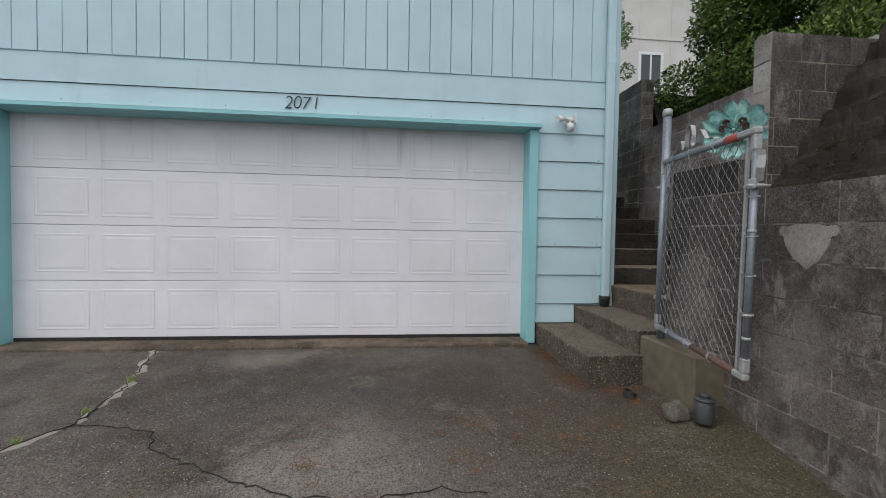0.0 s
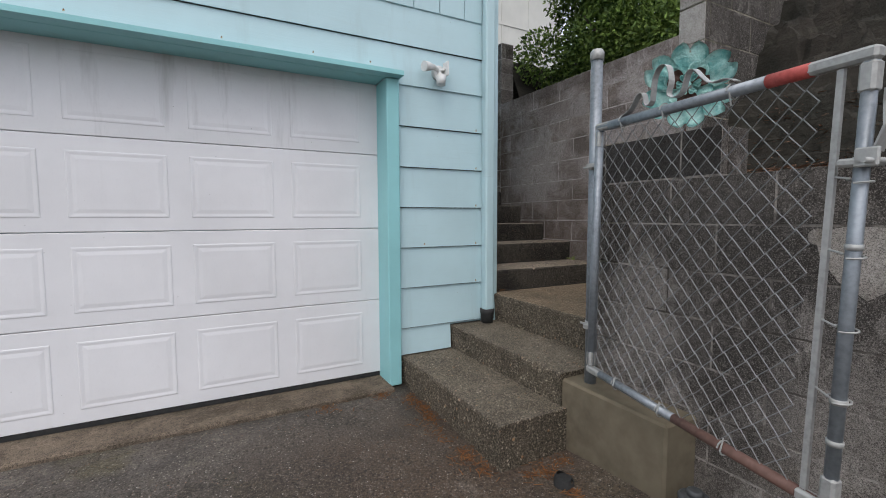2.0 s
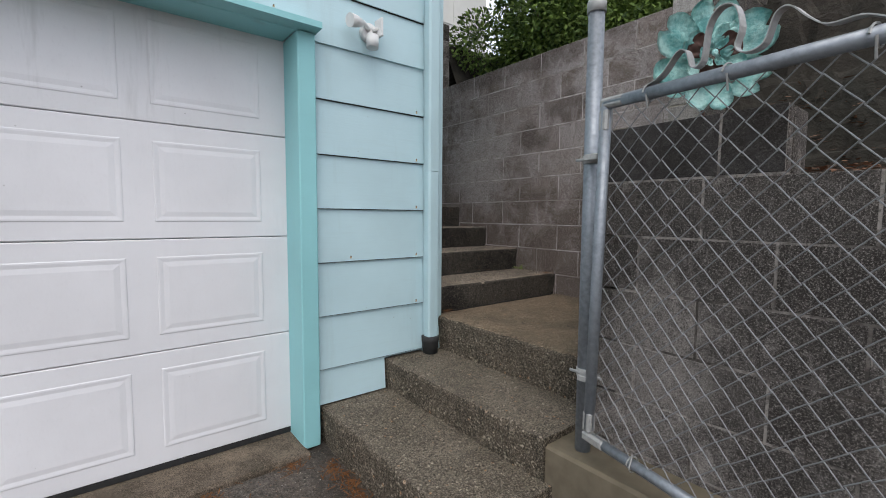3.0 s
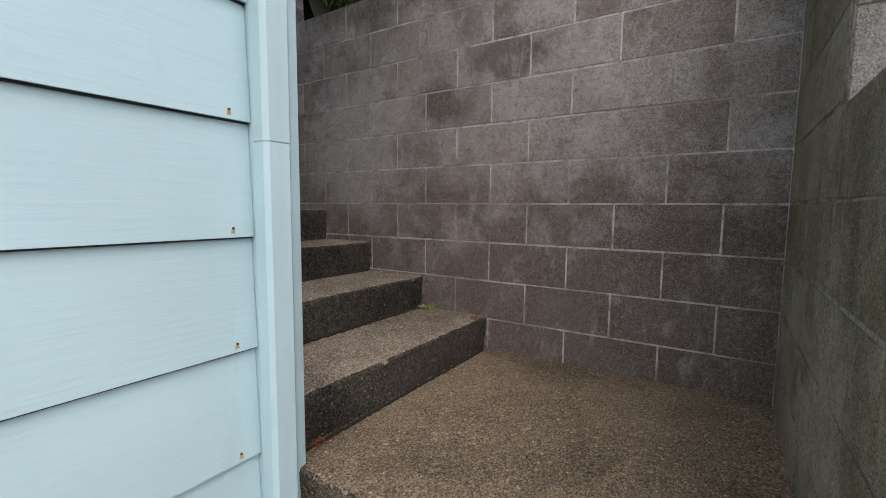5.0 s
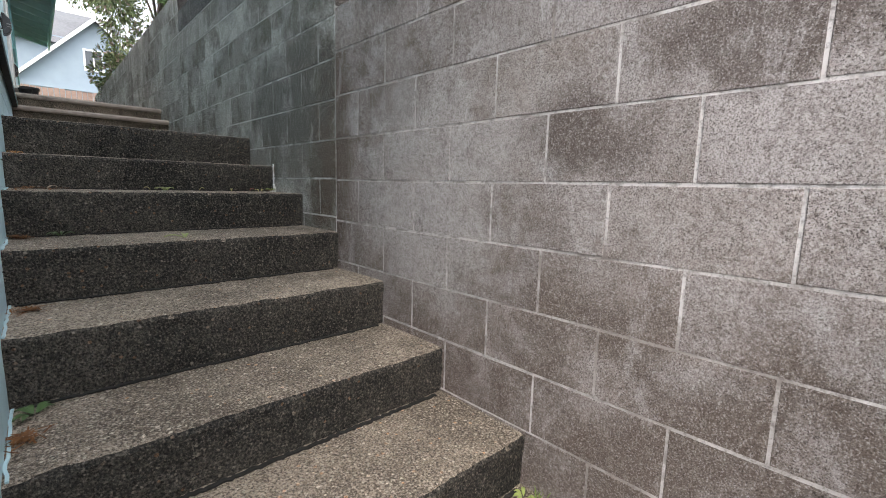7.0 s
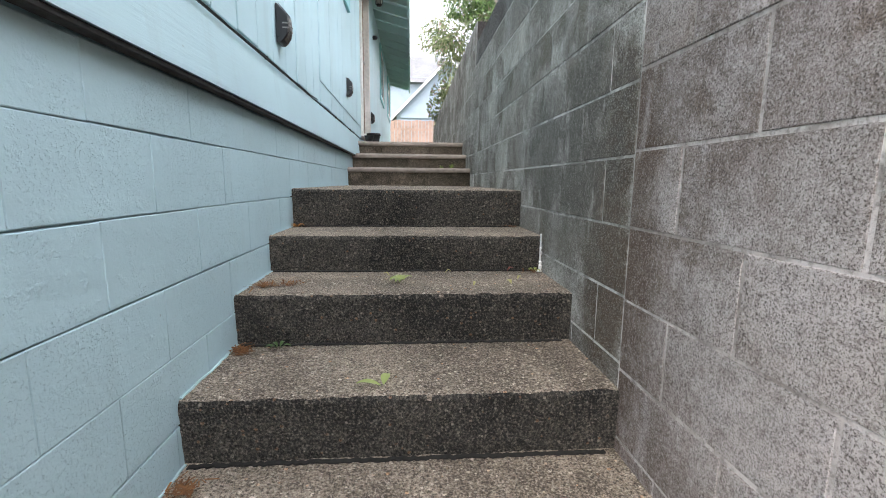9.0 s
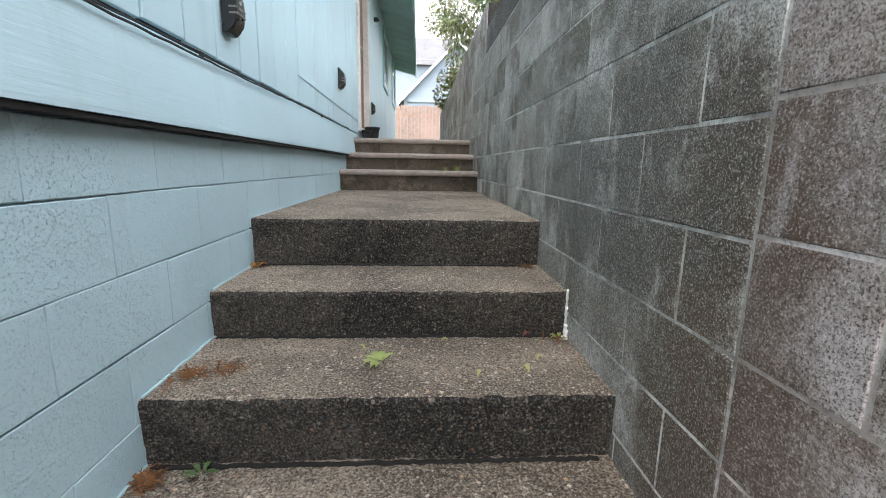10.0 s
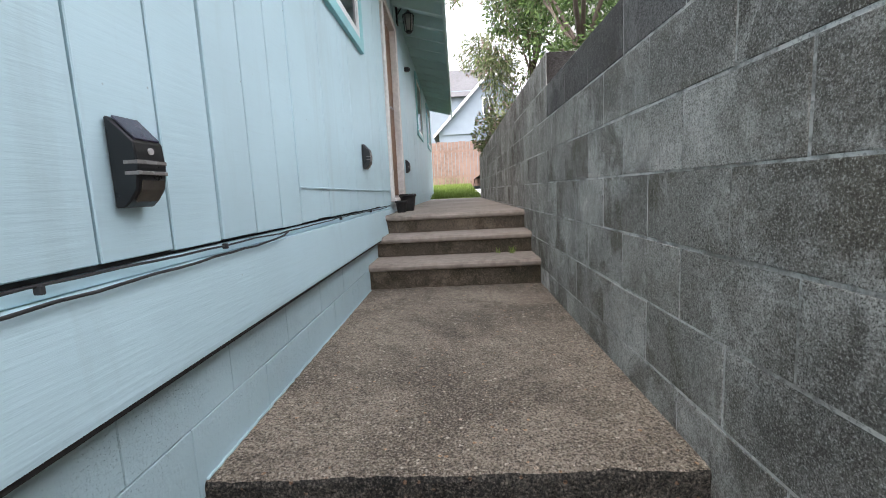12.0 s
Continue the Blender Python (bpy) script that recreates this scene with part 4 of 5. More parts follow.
def build_hill():
    bm = bmesh.new()
    xs = [3.94 + 0.14 * i for i in range(30)] + [9, 11, 14, 20, 35, 70, 150]
    ys = [3.29 + 0.16 * i for i in range(24)] + [7.5, 8.5, 10, 12, 14, 16, 18, 22, 27, 35, 50, 90, 150]
    grid = [[bm.verts.new((x, y, hill_z(x, y))) for x in xs] for y in ys]
    for a, b in zip(grid, grid[1:]):
        for i in range(len(xs) - 1):
            bm.faces.new((a[i], a[i + 1], b[i + 1], b[i]))
    solo("ground_hillside", bm, SOIL, "dark soil hillside above the block walls", "hillside", "structure")
    bm = bmesh.new()
    xs = [2.39 + 0.03 * i for i in range(103)] + [6, 7, 9, 14, 30, 80]
    ys = [-8, -4, -2] + [-1 + 0.04 * i for i in range(102)] + [3.098]
    grid = []
    for y in ys:
        row = []
        for x in xs:
            d = x - 2.39
            z = 1.38 + 0.10 * d + 1.25 * max(0, min(1.3, d - 0.5)) ** 0.85
            z += 0.05 * noise.noise((x * 2.2, y * 2.2, 4)) * min(1, d * 3)
            k = min(1, max(0, d - 0.35) * 3)
            z += k * (0.16 * abs(noise.noise((x * 3, y * 1.4, 2))) + 0.14 * noise.noise((x * 7, y * 3, 5)) + 0.07 * noise.noise((x * 16, y * 9, 8)) + 0.03 * noise.noise((x * 34, y * 22, 9)))
            z = z + k * 0.05 * math.sin(z * 34)
            row.append(bm.verts.new((x, y, z)))
        grid.append(row)
    for a, b in zip(grid, grid[1:]):
        for i in range(len(xs) - 1):
            bm.faces.new((a[i], a[i + 1], b[i + 1], b[i]))
    solo("ground_bank", bm, SOIL, "steep bank of dark earth and stone above the low wall", "bank", "structure")
    solo("ground_litter", litter(2.42, 3.15, -0.4, 2.95, 4200, 4), DUFF, "brown leaf litter along the foot of the bank", "leaf litter", "stuff")
    hillwall = thing("wall_block_hill", "grey concrete block wall on the hill", "block wall", (0, 0, 0), kind="structure")
    part("mortar", boxed(4.85, 8.7, 3.504, 3.7, 1.8, 4.25), MORTAR_DAMP, hillwall)
    lay_blocks(hillwall, (4.85, 3.5), 0, 3.85, 2.47, 8, 0.44, 0.2197, BLOCK_DARK, 0.2)
    lay_blocks(hillwall, (4.85, 3.7), -90, 0.2, 2.47, 8, 0.44, 0.2197, BLOCK_DARK, 0.2)


def litter(x0, x1, y0, y1, n, seed):
    rng = random.Random(seed)
    bm = bmesh.new()
    for _ in range(n):
        x, y = x0 + (x1 - x0) * rng.random() ** 1.4, rng.uniform(y0, y1)
        d = x - 2.39
        z = 1.41 + 0.10 * d + 1.25 * max(0, min(1.3, d - 0.5)) ** 0.85 + rng.uniform(0.0, 0.05)
        a = rng.uniform(0, 6.28)
        s, w = rng.uniform(0.012, 0.035), rng.uniform(0.002, 0.008)
        u, v = Vector((math.cos(a), math.sin(a), rng.uniform(-0.3, 0.3))) * s, Vector((-math.sin(a), math.cos(a), rng.uniform(-0.3, 0.3))) * w
        p = Vector((x, y, z))
        bm.faces.new([bm.verts.new(p + q) for q in (-u, v, u, -v)])
    return bm


build_hill()
plant("laurel_bush", "dense dark green laurel bush above the block wall", "bush", (4.9, 5.4, 2.9), clumps(11, 44, (4.3, 4.0, 3.05), (6.0, 6.3, 4.5), 0.3, 0.5) + clumps(12, 10, (4.5, 4.3, 4.2), (6, 6, 5.2), 0.35, 0.5), 64000, 0.062, 0.015, LEAF_DARK, 21, 0.07)
plant("hill_tree", "tall dark evergreen tree on the hillside", "tree", (7.4, 5.2, 3.6), clumps(13, 40, (6.2, 3.9, 4.0), (9.5, 7.0, 7.5), 0.5, 0.9), 12000, 0.12, 0.025, LEAF_DEEP, 22, 0.14)
plant("green_tree", "leafy bright green tree overhanging the wall", "tree", (4.9, 12.4, 3.4), clumps(14, 54, (3.95, 10.2, 4.3), (6.2, 15.5, 8.2), 0.2, 0.42), 24000, 0.085, 0.016, LEAF_GREEN, 23, 0.09, 0.3)
plant("willowy_tree", "drooping tree with olive and dry pinkish leaves", "tree", (4.6, 16.0, 3.4), clumps(15, 60, (3.15, 14.0, 6.2), (5.6, 18.5, 9.6), 0.25, 0.6) + clumps(16, 16, (3.75, 14.5, 4.8), (4.9, 18, 6.4), 0.2, 0.4), 26000, 0.12, 0.016, LEAF_DRY, 24, 0.08, 0.9)
plant("wall_shrub", "small olive green shrub hanging over the wall", "shrub", (4.15, 15.8, 3.5), clumps(17, 14, (3.75, 14.6, 3.75), (4.3, 16.6, 4.4), 0.16, 0.3), 2600, 0.09, 0.02, LEAF_DRY, 25, 0.04)

# ---- beyond the stairs ----
def build_back():
    bm = bmesh.new()
    xs = [-30, -12, -6, -2, 0, 1, 2, 2.5, 3, 3.4, 3.72]
    ys = [17.88, 19, 20.5, 22, 24, 26, 30, 40, 60]
    grid = [[bm.verts.new((x, y, 2.725 + 0.055 * max(0, y - 18) + 0.02 * noise.noise((x, y, 0)))) for x in xs] for y in ys]
    for a, b in zip(grid, grid[1:]):
        for i in range(len(xs) - 1):
            bm.faces.new((a[i], a[i + 1], b[i + 1], b[i]))
    lawn = plain("lawn_soil", (0.10, 0.15, 0.04), 0.95, wear=0.5, scale=12, bump=0.6)
    solo("ground_lawn", bm, lawn, "rising green back lawn", "lawn", "structure")
    rng = np.random.default_rng(6)
    verts, faces = [], []
    for i in range(14000):
        x, y = rng.uniform(1.6, 3.75), 17.95 + 7.9 * rng.random() ** 1.3
        z = 2.725 + 0.055 * max(0, y - 18)
        a, h = rng.uniform(0, 6.28), rng.uniform(0.04, 0.12)
        k = len(verts)
        verts += [(x - 0.008 * math.cos(a), y - 0.008 * math.sin(a), z), (x + 0.008 * math.cos(a), y + 0.008 * math.sin(a), z), (x + rng.normal() * 0.03, y + rng.normal() * 0.03, z + h)]
        faces.append((k, k + 1, k + 2))
    me = bpy.data.meshes.new("grass")
    me.from_pydata([tuple(c * U for c in v) for v in verts], [], faces)
    me.materials.append(GRASSY)
    tagged(new("grass", me), "bright green grass on the back lawn", "grass", kind="stuff")
    fence = thing("fence", "weathered reddish board fence behind the lawn", "fence", (0, 26.0, 3.1))
    wood = plain("weathered_fence_wood", (0.3, 0.2, 0.16), 0.85, wear=0.8, scale=9, bump=0.4)
    r2 = random.Random(4)
    for k in range(44):
        bm = boxed(-1.5 + 0.16 * k, -1.5 + 0.143 + 0.16 * k, r2.uniform(-0.01, 0.01), 0.03, 0.0, 1.95 + r2.uniform(-0.03, 0.03), bevel=0.006)
        part("board", bm, wood, fence)
    for z in (0.4, 1.5):
        part("rail", boxed(-1.5, 5.6, 0.032, 0.08, z, z + 0.09), wood, fence)


build_back()
GLASS = Graph("window_glass")
GLASS.put(GLASS.p.inputs["IOR"], 1.45)
GLASS = GLASS.done((0.03, 0.035, 0.04), 0.04, None, 0, 0.8)
FAR_WALL = paint_material("far_pale_wall", (0.25, 0.3, 0.345), grain=(0.06, 1, 1))
NEIGHBOUR_WALL = paint_material("off_white_panel", (0.62, 0.61, 0.57), grain=(1, 1, 0.1), amount=0.25)
ROOFING = plain("grey_shingles", (0.13, 0.13, 0.135), 0.9, wear=0.5, scale=8)
WHITE_TRIM = plain("white_trim", (0.75, 0.76, 0.76), 0.5, wear=0.15)


def pane_window(parent, x0, x1, y, z0, z1, frame_mat, fw=0.06, mullion=True):
    """A framed window that faces -y, proud of the wall at y."""
    w = part("window", boxed(x0, x1, y - 0.015, y - 0.006, z0, z1), GLASS, parent, "dark glass window with pale frame")
    bm = bmesh.new()
    box(bm, x0 - fw, x0, y - 0.04, y, z0 - fw, z1 + fw)
    box(bm, x1, x1 + fw, y - 0.04, y, z0 - fw, z1 + fw)
    box(bm, x0, x1, y - 0.04, y, z1, z1 + fw)
    box(bm, x0, x1, y - 0.05, y, z0 - fw, z0)
    if mullion:
        box(bm, (x0 + x1) / 2 - 0.03, (x0 + x1) / 2 + 0.03, y - 0.035, y - 0.016, z0, z1)
    part("frame", bm, frame_mat, w)


def build_far_house():
    h = thing("far_house", "pale blue-white gabled house beyond the fence", "house", (2.0, 40.0, 3.3))
    bm = bmesh.new()
    prism(bm, [(0, 0, 0), (8, 0, 0), (8, 0, 4.0), (4, 0, 8.1), (0, 0, 4.0)], (0, 0, 0), (0, 9, 0))
    part("wall", bm, FAR_WALL, h)
    for sx in (-1, 1):
        bm = bmesh.new()
        e, a = (4 + sx * 4.4, 3.6), (4, 8.12)
        prism(bm, [(e[0], -0.4, e[1]), (a[0], -0.4, a[1]), (a[0], -0.4, a[1] + 0.22), (e[0], -0.4, e[1] + 0.2)], (0, 0, 0), (0, 9.8, 0))
        part("roof", bm, ROOFING, h)
        bm = bmesh.new()
        prism(bm, [(e[0], -0.46, e[1] - 0.05), (a[0], -0.46, a[1] - 0.08), (a[0], -0.46, a[1] + 0.2), (e[0], -0.46, e[1] + 0.18)], (0, 0, 0), (0, 0.05, 0))
        part("barge_board", bm, WHITE_TRIM, h)
    part("belt_board", boxed(0.3, 8, -0.14, -0.002, 3.8, 4.1), FAR_WALL, h)
    pane_window(h, 3.4, 4.2, 0, 5.2, 6.3, WHITE_TRIM, 0.1)
    back = thing("far_house_roof", "grey shingled roof of a farther house", "house", (-3.0, 48.0, 3.0))
    bm = bmesh.new()
    prism(bm, [(0, 0, 0), (11, 0, 0), (11, 0, 9.0), (0, 0, 9.0)], (0, 0, 0), (0, 6, 0))
    part("wall", bm, FAR_WALL, back)
    bm = bmesh.new()
    prism(bm, [(-0.5, -0.6, 8.4), (-0.5, 3, 11.6), (-0.5, 6.6, 8.4)], (0, 0, 0), (12, 0, 0))
    part("roof", bm, ROOFING, back)


def build_neighbour():
    h = thing("neighbour_house", "off-white panelled house up the hill", "house", (6.2, 15.0, 3.0))
    part("wall", boxed(0, 6.5, 0, 6, 0, 8.2), NEIGHBOUR_WALL, h)
    for x in (1.2, 2.42, 3.64, 4.86):
        part("batten", boxed(x, x + 0.04, -0.02, 0.002, 0, 8.2), NEIGHBOUR_WALL, h)
    part("belt_board", boxed(0, 6.5, -0.03, 0.002, 5.3, 5.42), NEIGHBOUR_WALL, h)
    pane_window(h, 2.5, 3.25, 0, 3.6, 4.75, WHITE_TRIM, 0.1)
    bm = bmesh.new()
    prism(bm, [(-0.5, -0.6, 8.1), (-0.5, 3, 9.9), (-0.5, 6.6, 8.1)], (0, 0, 0), (7.5, 0, 0))
    part("roof", bm, ROOFING, h)


build_far_house()
build_neighbour()

# ---- roof and eaves ----
EAVE_PAINT = paint_material("pale_green_soffit", (0.5, 0.68, 0.65), grain=(1, 0.1, 1))


def build_roof():
    r = thing("roof", "low roof with exposed pale green rafters under the eave", "roof", (0, 0, 0), kind="structure")
    y0, y1 = 3.95, HOUSE_END + 0.1
    slope = [(3.05, 5.27), (-1.6, 6.6), (-6.3, 5.27)]
    for (xa, za), (xb, zb) in zip(slope, slope[1:]):
        bm = bmesh.new()
        prism(bm, [(xa, y0, za), (xb, y0, zb), (xb, y0, zb + 0.12), (xa, y0, za + 0.12)], (0, 0, 0), (0, y1 - y0, 0))
        part("roof_deck", bm, EAVE_PAINT, r)
        bm = bmesh.new()
        prism(bm, [(xa, y0, za + 0.122), (xb, y0, zb + 0.122), (xb, y0, zb + 0.15), (xa, y0, za + 0.15)], (0, 0, 0), (0, y1 - y0, 0))
        part("shingles", bm, ROOFING, r)
    y = y0 + 0.2
    while y < y1:
        bm = bmesh.new()
        prism(bm, [(3.03, y, 5.13), (3.03, y, 5.274), (2.38, y, 5.46), (2.38, y, 5.3)], (0, 0, 0), (0, 0.05, 0))
        part("rafter", bm, EAVE_PAINT, r)
        y += 0.52
    part("fascia", boxed(3.05, 3.08, y0, y1, 5.10, 5.42, bevel=0.004), EAVE_PAINT, r)
    bm = bmesh.new()
    prism(bm, [(HOUSE_W, FACE + 0.03, 5.3), (2.4, FACE + 0.03, 5.3), (2.4, FACE + 0.03, 5.46), (-1.6, FACE + 0.03, 6.6), (HOUSE_W, FACE + 0.03, 5.5)], (0, 0, 0), (0, 0.15, 0))
    part("gable", bm, PAINT, r)


build_roof()


# ---- side door, windows and fixtures of the house ----
def build_side_door():
    d = thing("door_2", "weathered side door with tan casing", "door", (SIDE, 11.34, 2.87), kind="structure")
    part("slab", boxed(-0.09, -0.05, 0.06, 0.96, 0.03, 2.05, bevel=0.004), BROWN_WOOD, d)
    for y0, y1 in ((-0.06, 0.06), (0.96, 1.08)):
        part("casing", boxed(-0.1, 0.028, y0, y1, 0.0, 2.12, bevel=0.006), CASING, d)
    part("casing", boxed(-0.1, 0.028, 0.06, 0.96, 2.05, 2.13, bevel=0.006), CASING, d)
    part("sill", boxed(-0.1, 0.06, -0.08, 1.1, -0.035, 0.0, bevel=0.006), CASING, d)
    bm = bmesh.new()
    tube(bm, [(-0.05, 0.14, 0.98), (0.01, 0.14, 0.98), (0.03, 0.16, 0.98), (0.03, 0.26, 0.98)], 0.012, 8)
    part("door_handle", bm, CAST, d, "grey metal lever handle")


build_side_door()


def side_window(y0, y1, z0, z1, label, rim):
    w = tagged(thing("window_1", label, "window", (SIDE, y0, z0), kind="structure"))
    part("pane", boxed(-0.01, 0.006, 0, y1 - y0, 0, z1 - z0), GLASS, w)
    bm = bmesh.new()
    t = 0.05
    box(bm, -0.01, 0.02, -t, 0, -t, z1 - z0 + t)
    box(bm, -0.01, 0.02, y1 - y0, y1 - y0 + t, -t, z1 - z0 + t)
    box(bm, -0.01, 0.02, 0, y1 - y0, -t, 0)
    box(bm, -0.01, 0.02, 0, y1 - y0, z1 - z0, z1 - z0 + t)
    part("window_frame", bm, WHITE_TRIM, w)
    bm = bmesh.new()
    a, b = t + 0.01, 0.075
    box(bm, -0.005, 0.03, -a - b, -a, -a - b, z1 - z0 + a + b, bevel=0.003)
    box(bm, -0.005, 0.03, y1 - y0 + a, y1 - y0 + a + b, -a - b, z1 - z0 + a + b, bevel=0.003)
    box(bm, -0.005, 0.03, -a, y1 - y0 + a, -a - b, -a, bevel=0.003)
    box(bm, -0.005, 0.03, -a, y1 - y0 + a, z1 - z0 + a, z1 - z0 + a + b, bevel=0.003)
    part("window_trim", bm, rim, w)


side_window(8.95, 10.05, 4.145, 5.05, "white framed window with pale teal wooden trim", TEAL)
side_window(15.25, 16.25, 4.15, 5.05, "dark window with teal trim near the eave", TEAL)
side_window(18.2, 19.4, 4.2, 5.05, "dark window with teal trim near the eave", TEAL)


def solar_lamp():
    """A wedge-shaped solar wall lamp: sloped cell on top, banded front, curved lens below. Local x points off the wall."""
    lamp = thing("solar_lamp", "black plastic wedge-shaped solar wall lamp with pale bands", "wall lamp", (SIDE + 0.002, 7.556, 2.915), group="solar lamps on the house side")
    h, w = 0.185, 0.044
    side = [(0, 0), (0, h), (0.008, h), (0.056, h * 0.72), (0.06, h * 0.45), (0.052, h * 0.2), (0.034, 0.012), (0.02, 0)]
    bm = bmesh.new()
    prism(bm, [(x, -w, z) for x, z in side], (0, 0, 0), (0, 2 * w, 0))
    bmesh.ops.bevel(bm, geom=bm.edges[:], offset=0.003, segments=1, affect="EDGES")
    part("body", bm, BLACK, lamp)
    bm = bmesh.new()
    prism(bm, [(0.012, -w + 0.008, h - 0.001), (0.054, -w + 0.008, h * 0.735 + 0.001), (0.054, w - 0.008, h * 0.735 + 0.001), (0.012, w - 0.008, h - 0.001)], (0, 0, 0), (0.0015, 0, 0.003))
    part("solar_panel", bm, SOLAR, lamp, "dark violet solar cell")
    for z in (0.088, 0.066):
        bm = boxed(0.03, 0.0606, -w - 0.0006, w + 0.0006, z, z + 0.008, bevel=0.001)
        part("band", bm, LENS_GREY, lamp, "grey lens band")
    bm = bmesh.new()
    prism(bm, [(0.059, -w + 0.012, 0.055), (0.054, -w + 0.012, 0.036), (0.039, -w + 0.012, 0.012), (0.033, -w + 0.012, 0.02), (0.045, -w + 0.012, 0.05)], (0, 0, 0), (0, 2 * w - 0.024, 0))
    part("lens", bm, LENS_DARK, lamp, "smoky curved lens")
    bm = bmesh.new()
    tube(bm, [(0.05, 0.0, 0.115), (0.0615, 0, 0.115)], 0.007, 10)
    part("sensor", bm, CLEAR, lamp)
    return lamp


first_lamp = solar_lamp()
copy_thing(first_lamp, pose((SIDE + 0.002) * U, 10.0 * U, 3.115 * U))
copy_thing(first_lamp, pose((SIDE + 0.002) * U, 12.85 * U, 3.2 * U))


def build_lantern():
    l = thing("porch_lantern", "dark metal porch lantern with glass panes on the house wall", "lantern", (SIDE, 12.75, 5.17))
    bm = bmesh.new()
    box(bm, 0.0, 0.02, -0.05, 0.05, -0.02, 0.2, bevel=0.004)
    tube(bm, [(0.01, 0, 0.1), (0.08, 0, 0.2), (0.16, 0, 0.2), (0.16, 0, 0.15)], 0.009, 8)
    part("bracket", bm, BLACK, l)
    bm = bmesh.new()
    tube(bm, [(0.16, 0, 0.155), (0.16, 0, 0.12), (0.16, 0, 0.09)], [0.012, 0.04, 0.085], 6)
    tube(bm, [(0.16, 0, -0.135), (0.16, 0, -0.11)], [0.03, 0.055], 6)
    for k in range(6):
        a = k * math.pi / 3
        c, s = math.cos(a), math.sin(a)
        tube(bm, [(0.16 + 0.075 * c, 0.075 * s, 0.09), (0.16 + 0.052 * c, 0.052 * s, -0.11)], 0.005, 5)
    part("cage", bm, BLACK, l)
    bm = bmesh.new()
    tube(bm, [(0.16, 0, -0.108), (0.16, 0, 0.088)], [0.048, 0.07], 6)
    part("glass", bm, CLEAR, l, "pale frosted glass")
    s = thing("door_sensor", "small black sensor box on the house wall", "sensor", (SIDE, 13.4, 4.75))
    part("case", boxed(0.0, 0.07, -0.035, 0.035, -0.03, 0.03, bevel=0.006), BLACK, s)
    part("lens", tubed([(0.06, 0, 0), (0.085, 0, -0.004)], 0.02, 10), SOLAR, s)


build_lantern()


def build_planter(at, s, label):
    p = thing("flower_pot", label, "pot", at)
    bm = bmesh.new()
    tube(bm, [(0, 0, 0), (0, 0, 0.1 * s), (0, 0, 0.17 * s), (0, 0, 0.171 * s), (0, 0, 0.2 * s)], [0.07 * s, 0.085 * s, 0.095 * s, 0.105 * s, 0.105 * s], 14)
    part("pot", bm, BLACK_MATT, p)
    bm = bmesh.new()
    tube(bm, [(0, 0, 0.195 * s), (0, 0, 0.203 * s)], 0.09 * s, 14)
    part("soil", bm, SOIL, p, "dark soil")


build_planter((2.53, 11.25, 2.718), 0.62, "black plastic plant pot on the top step by the door")
build_planter((2.56, 11.62, 2.718), 0.95, "small black plastic plant pot by the house wall")


def build_cables():
    c = thing("cable", "thin black cable stapled along the siding", "cable", (SIDE, 4.8, 2.79))
    rng = random.Random(2)
    pts = [(0.006, y, 0.004 * math.sin(y * 3) + rng.uniform(-0.003, 0.003)) for y in [0.1 * i for i in range(62)]]
    part("wire", tubed(pts, 0.0032, 6), BLACK_MATT, c)
    pts = [(0.02, y, -0.016 - 0.009 * math.sin((y - 0.2) / 3.35 * math.pi) + 0.04 * max(0, (y - 3.3)) + rng.uniform(-0.002, 0.002)) for y in [0.2 + 0.08 * i for i in range(42)]]
    part("wire", tubed([(0.034, y, z) for x, y, z in pts] + [(0.02, 3.56, 0.0)], 0.0036, 6), BLACK_MATT, c)
    for y in (1.2, 2.52, 3.1, 4.4, 5.3):
        part("clip", boxed(0.0, 0.016, y - 0.005, y + 0.005, -0.01, 0.006, bevel=0.002), BLACK_MATT, c)


build_cables()


def build_numbers():
    n = thing("house_number", "black metal house number 2071 on the lap siding", "house number", (-1.13, FACE - 0.02, 2.372))
    for k, ch in enumerate("2071"):
        cu = bpy.data.curves.new("digit", "FONT")
        cu.body, cu.size, cu.extrude, cu.shear, cu.offset = ch, 0.185 * U, 0.004, 0.15, -0.0035
        tmp = new("digit", cu)
        bpy.context.view_layer.update()
        me = bpy.data.meshes.new_from_object(tmp.evaluated_get(bpy.context.evaluated_depsgraph_get()))
        bpy.data.objects.remove(tmp)
        me.materials.clear()
        me.materials.append(BLACK)
        ob = new("digit", me)
        ob.parent = n
        ob.matrix_basis = pose((-0.012 + 0.083 * k + (0.016 if k == 3 else 0)) * U, 0.002, 0.004 * (k % 2), 90, 0, 0)
        ob["label"] = "black digit " + ch


build_numbers()


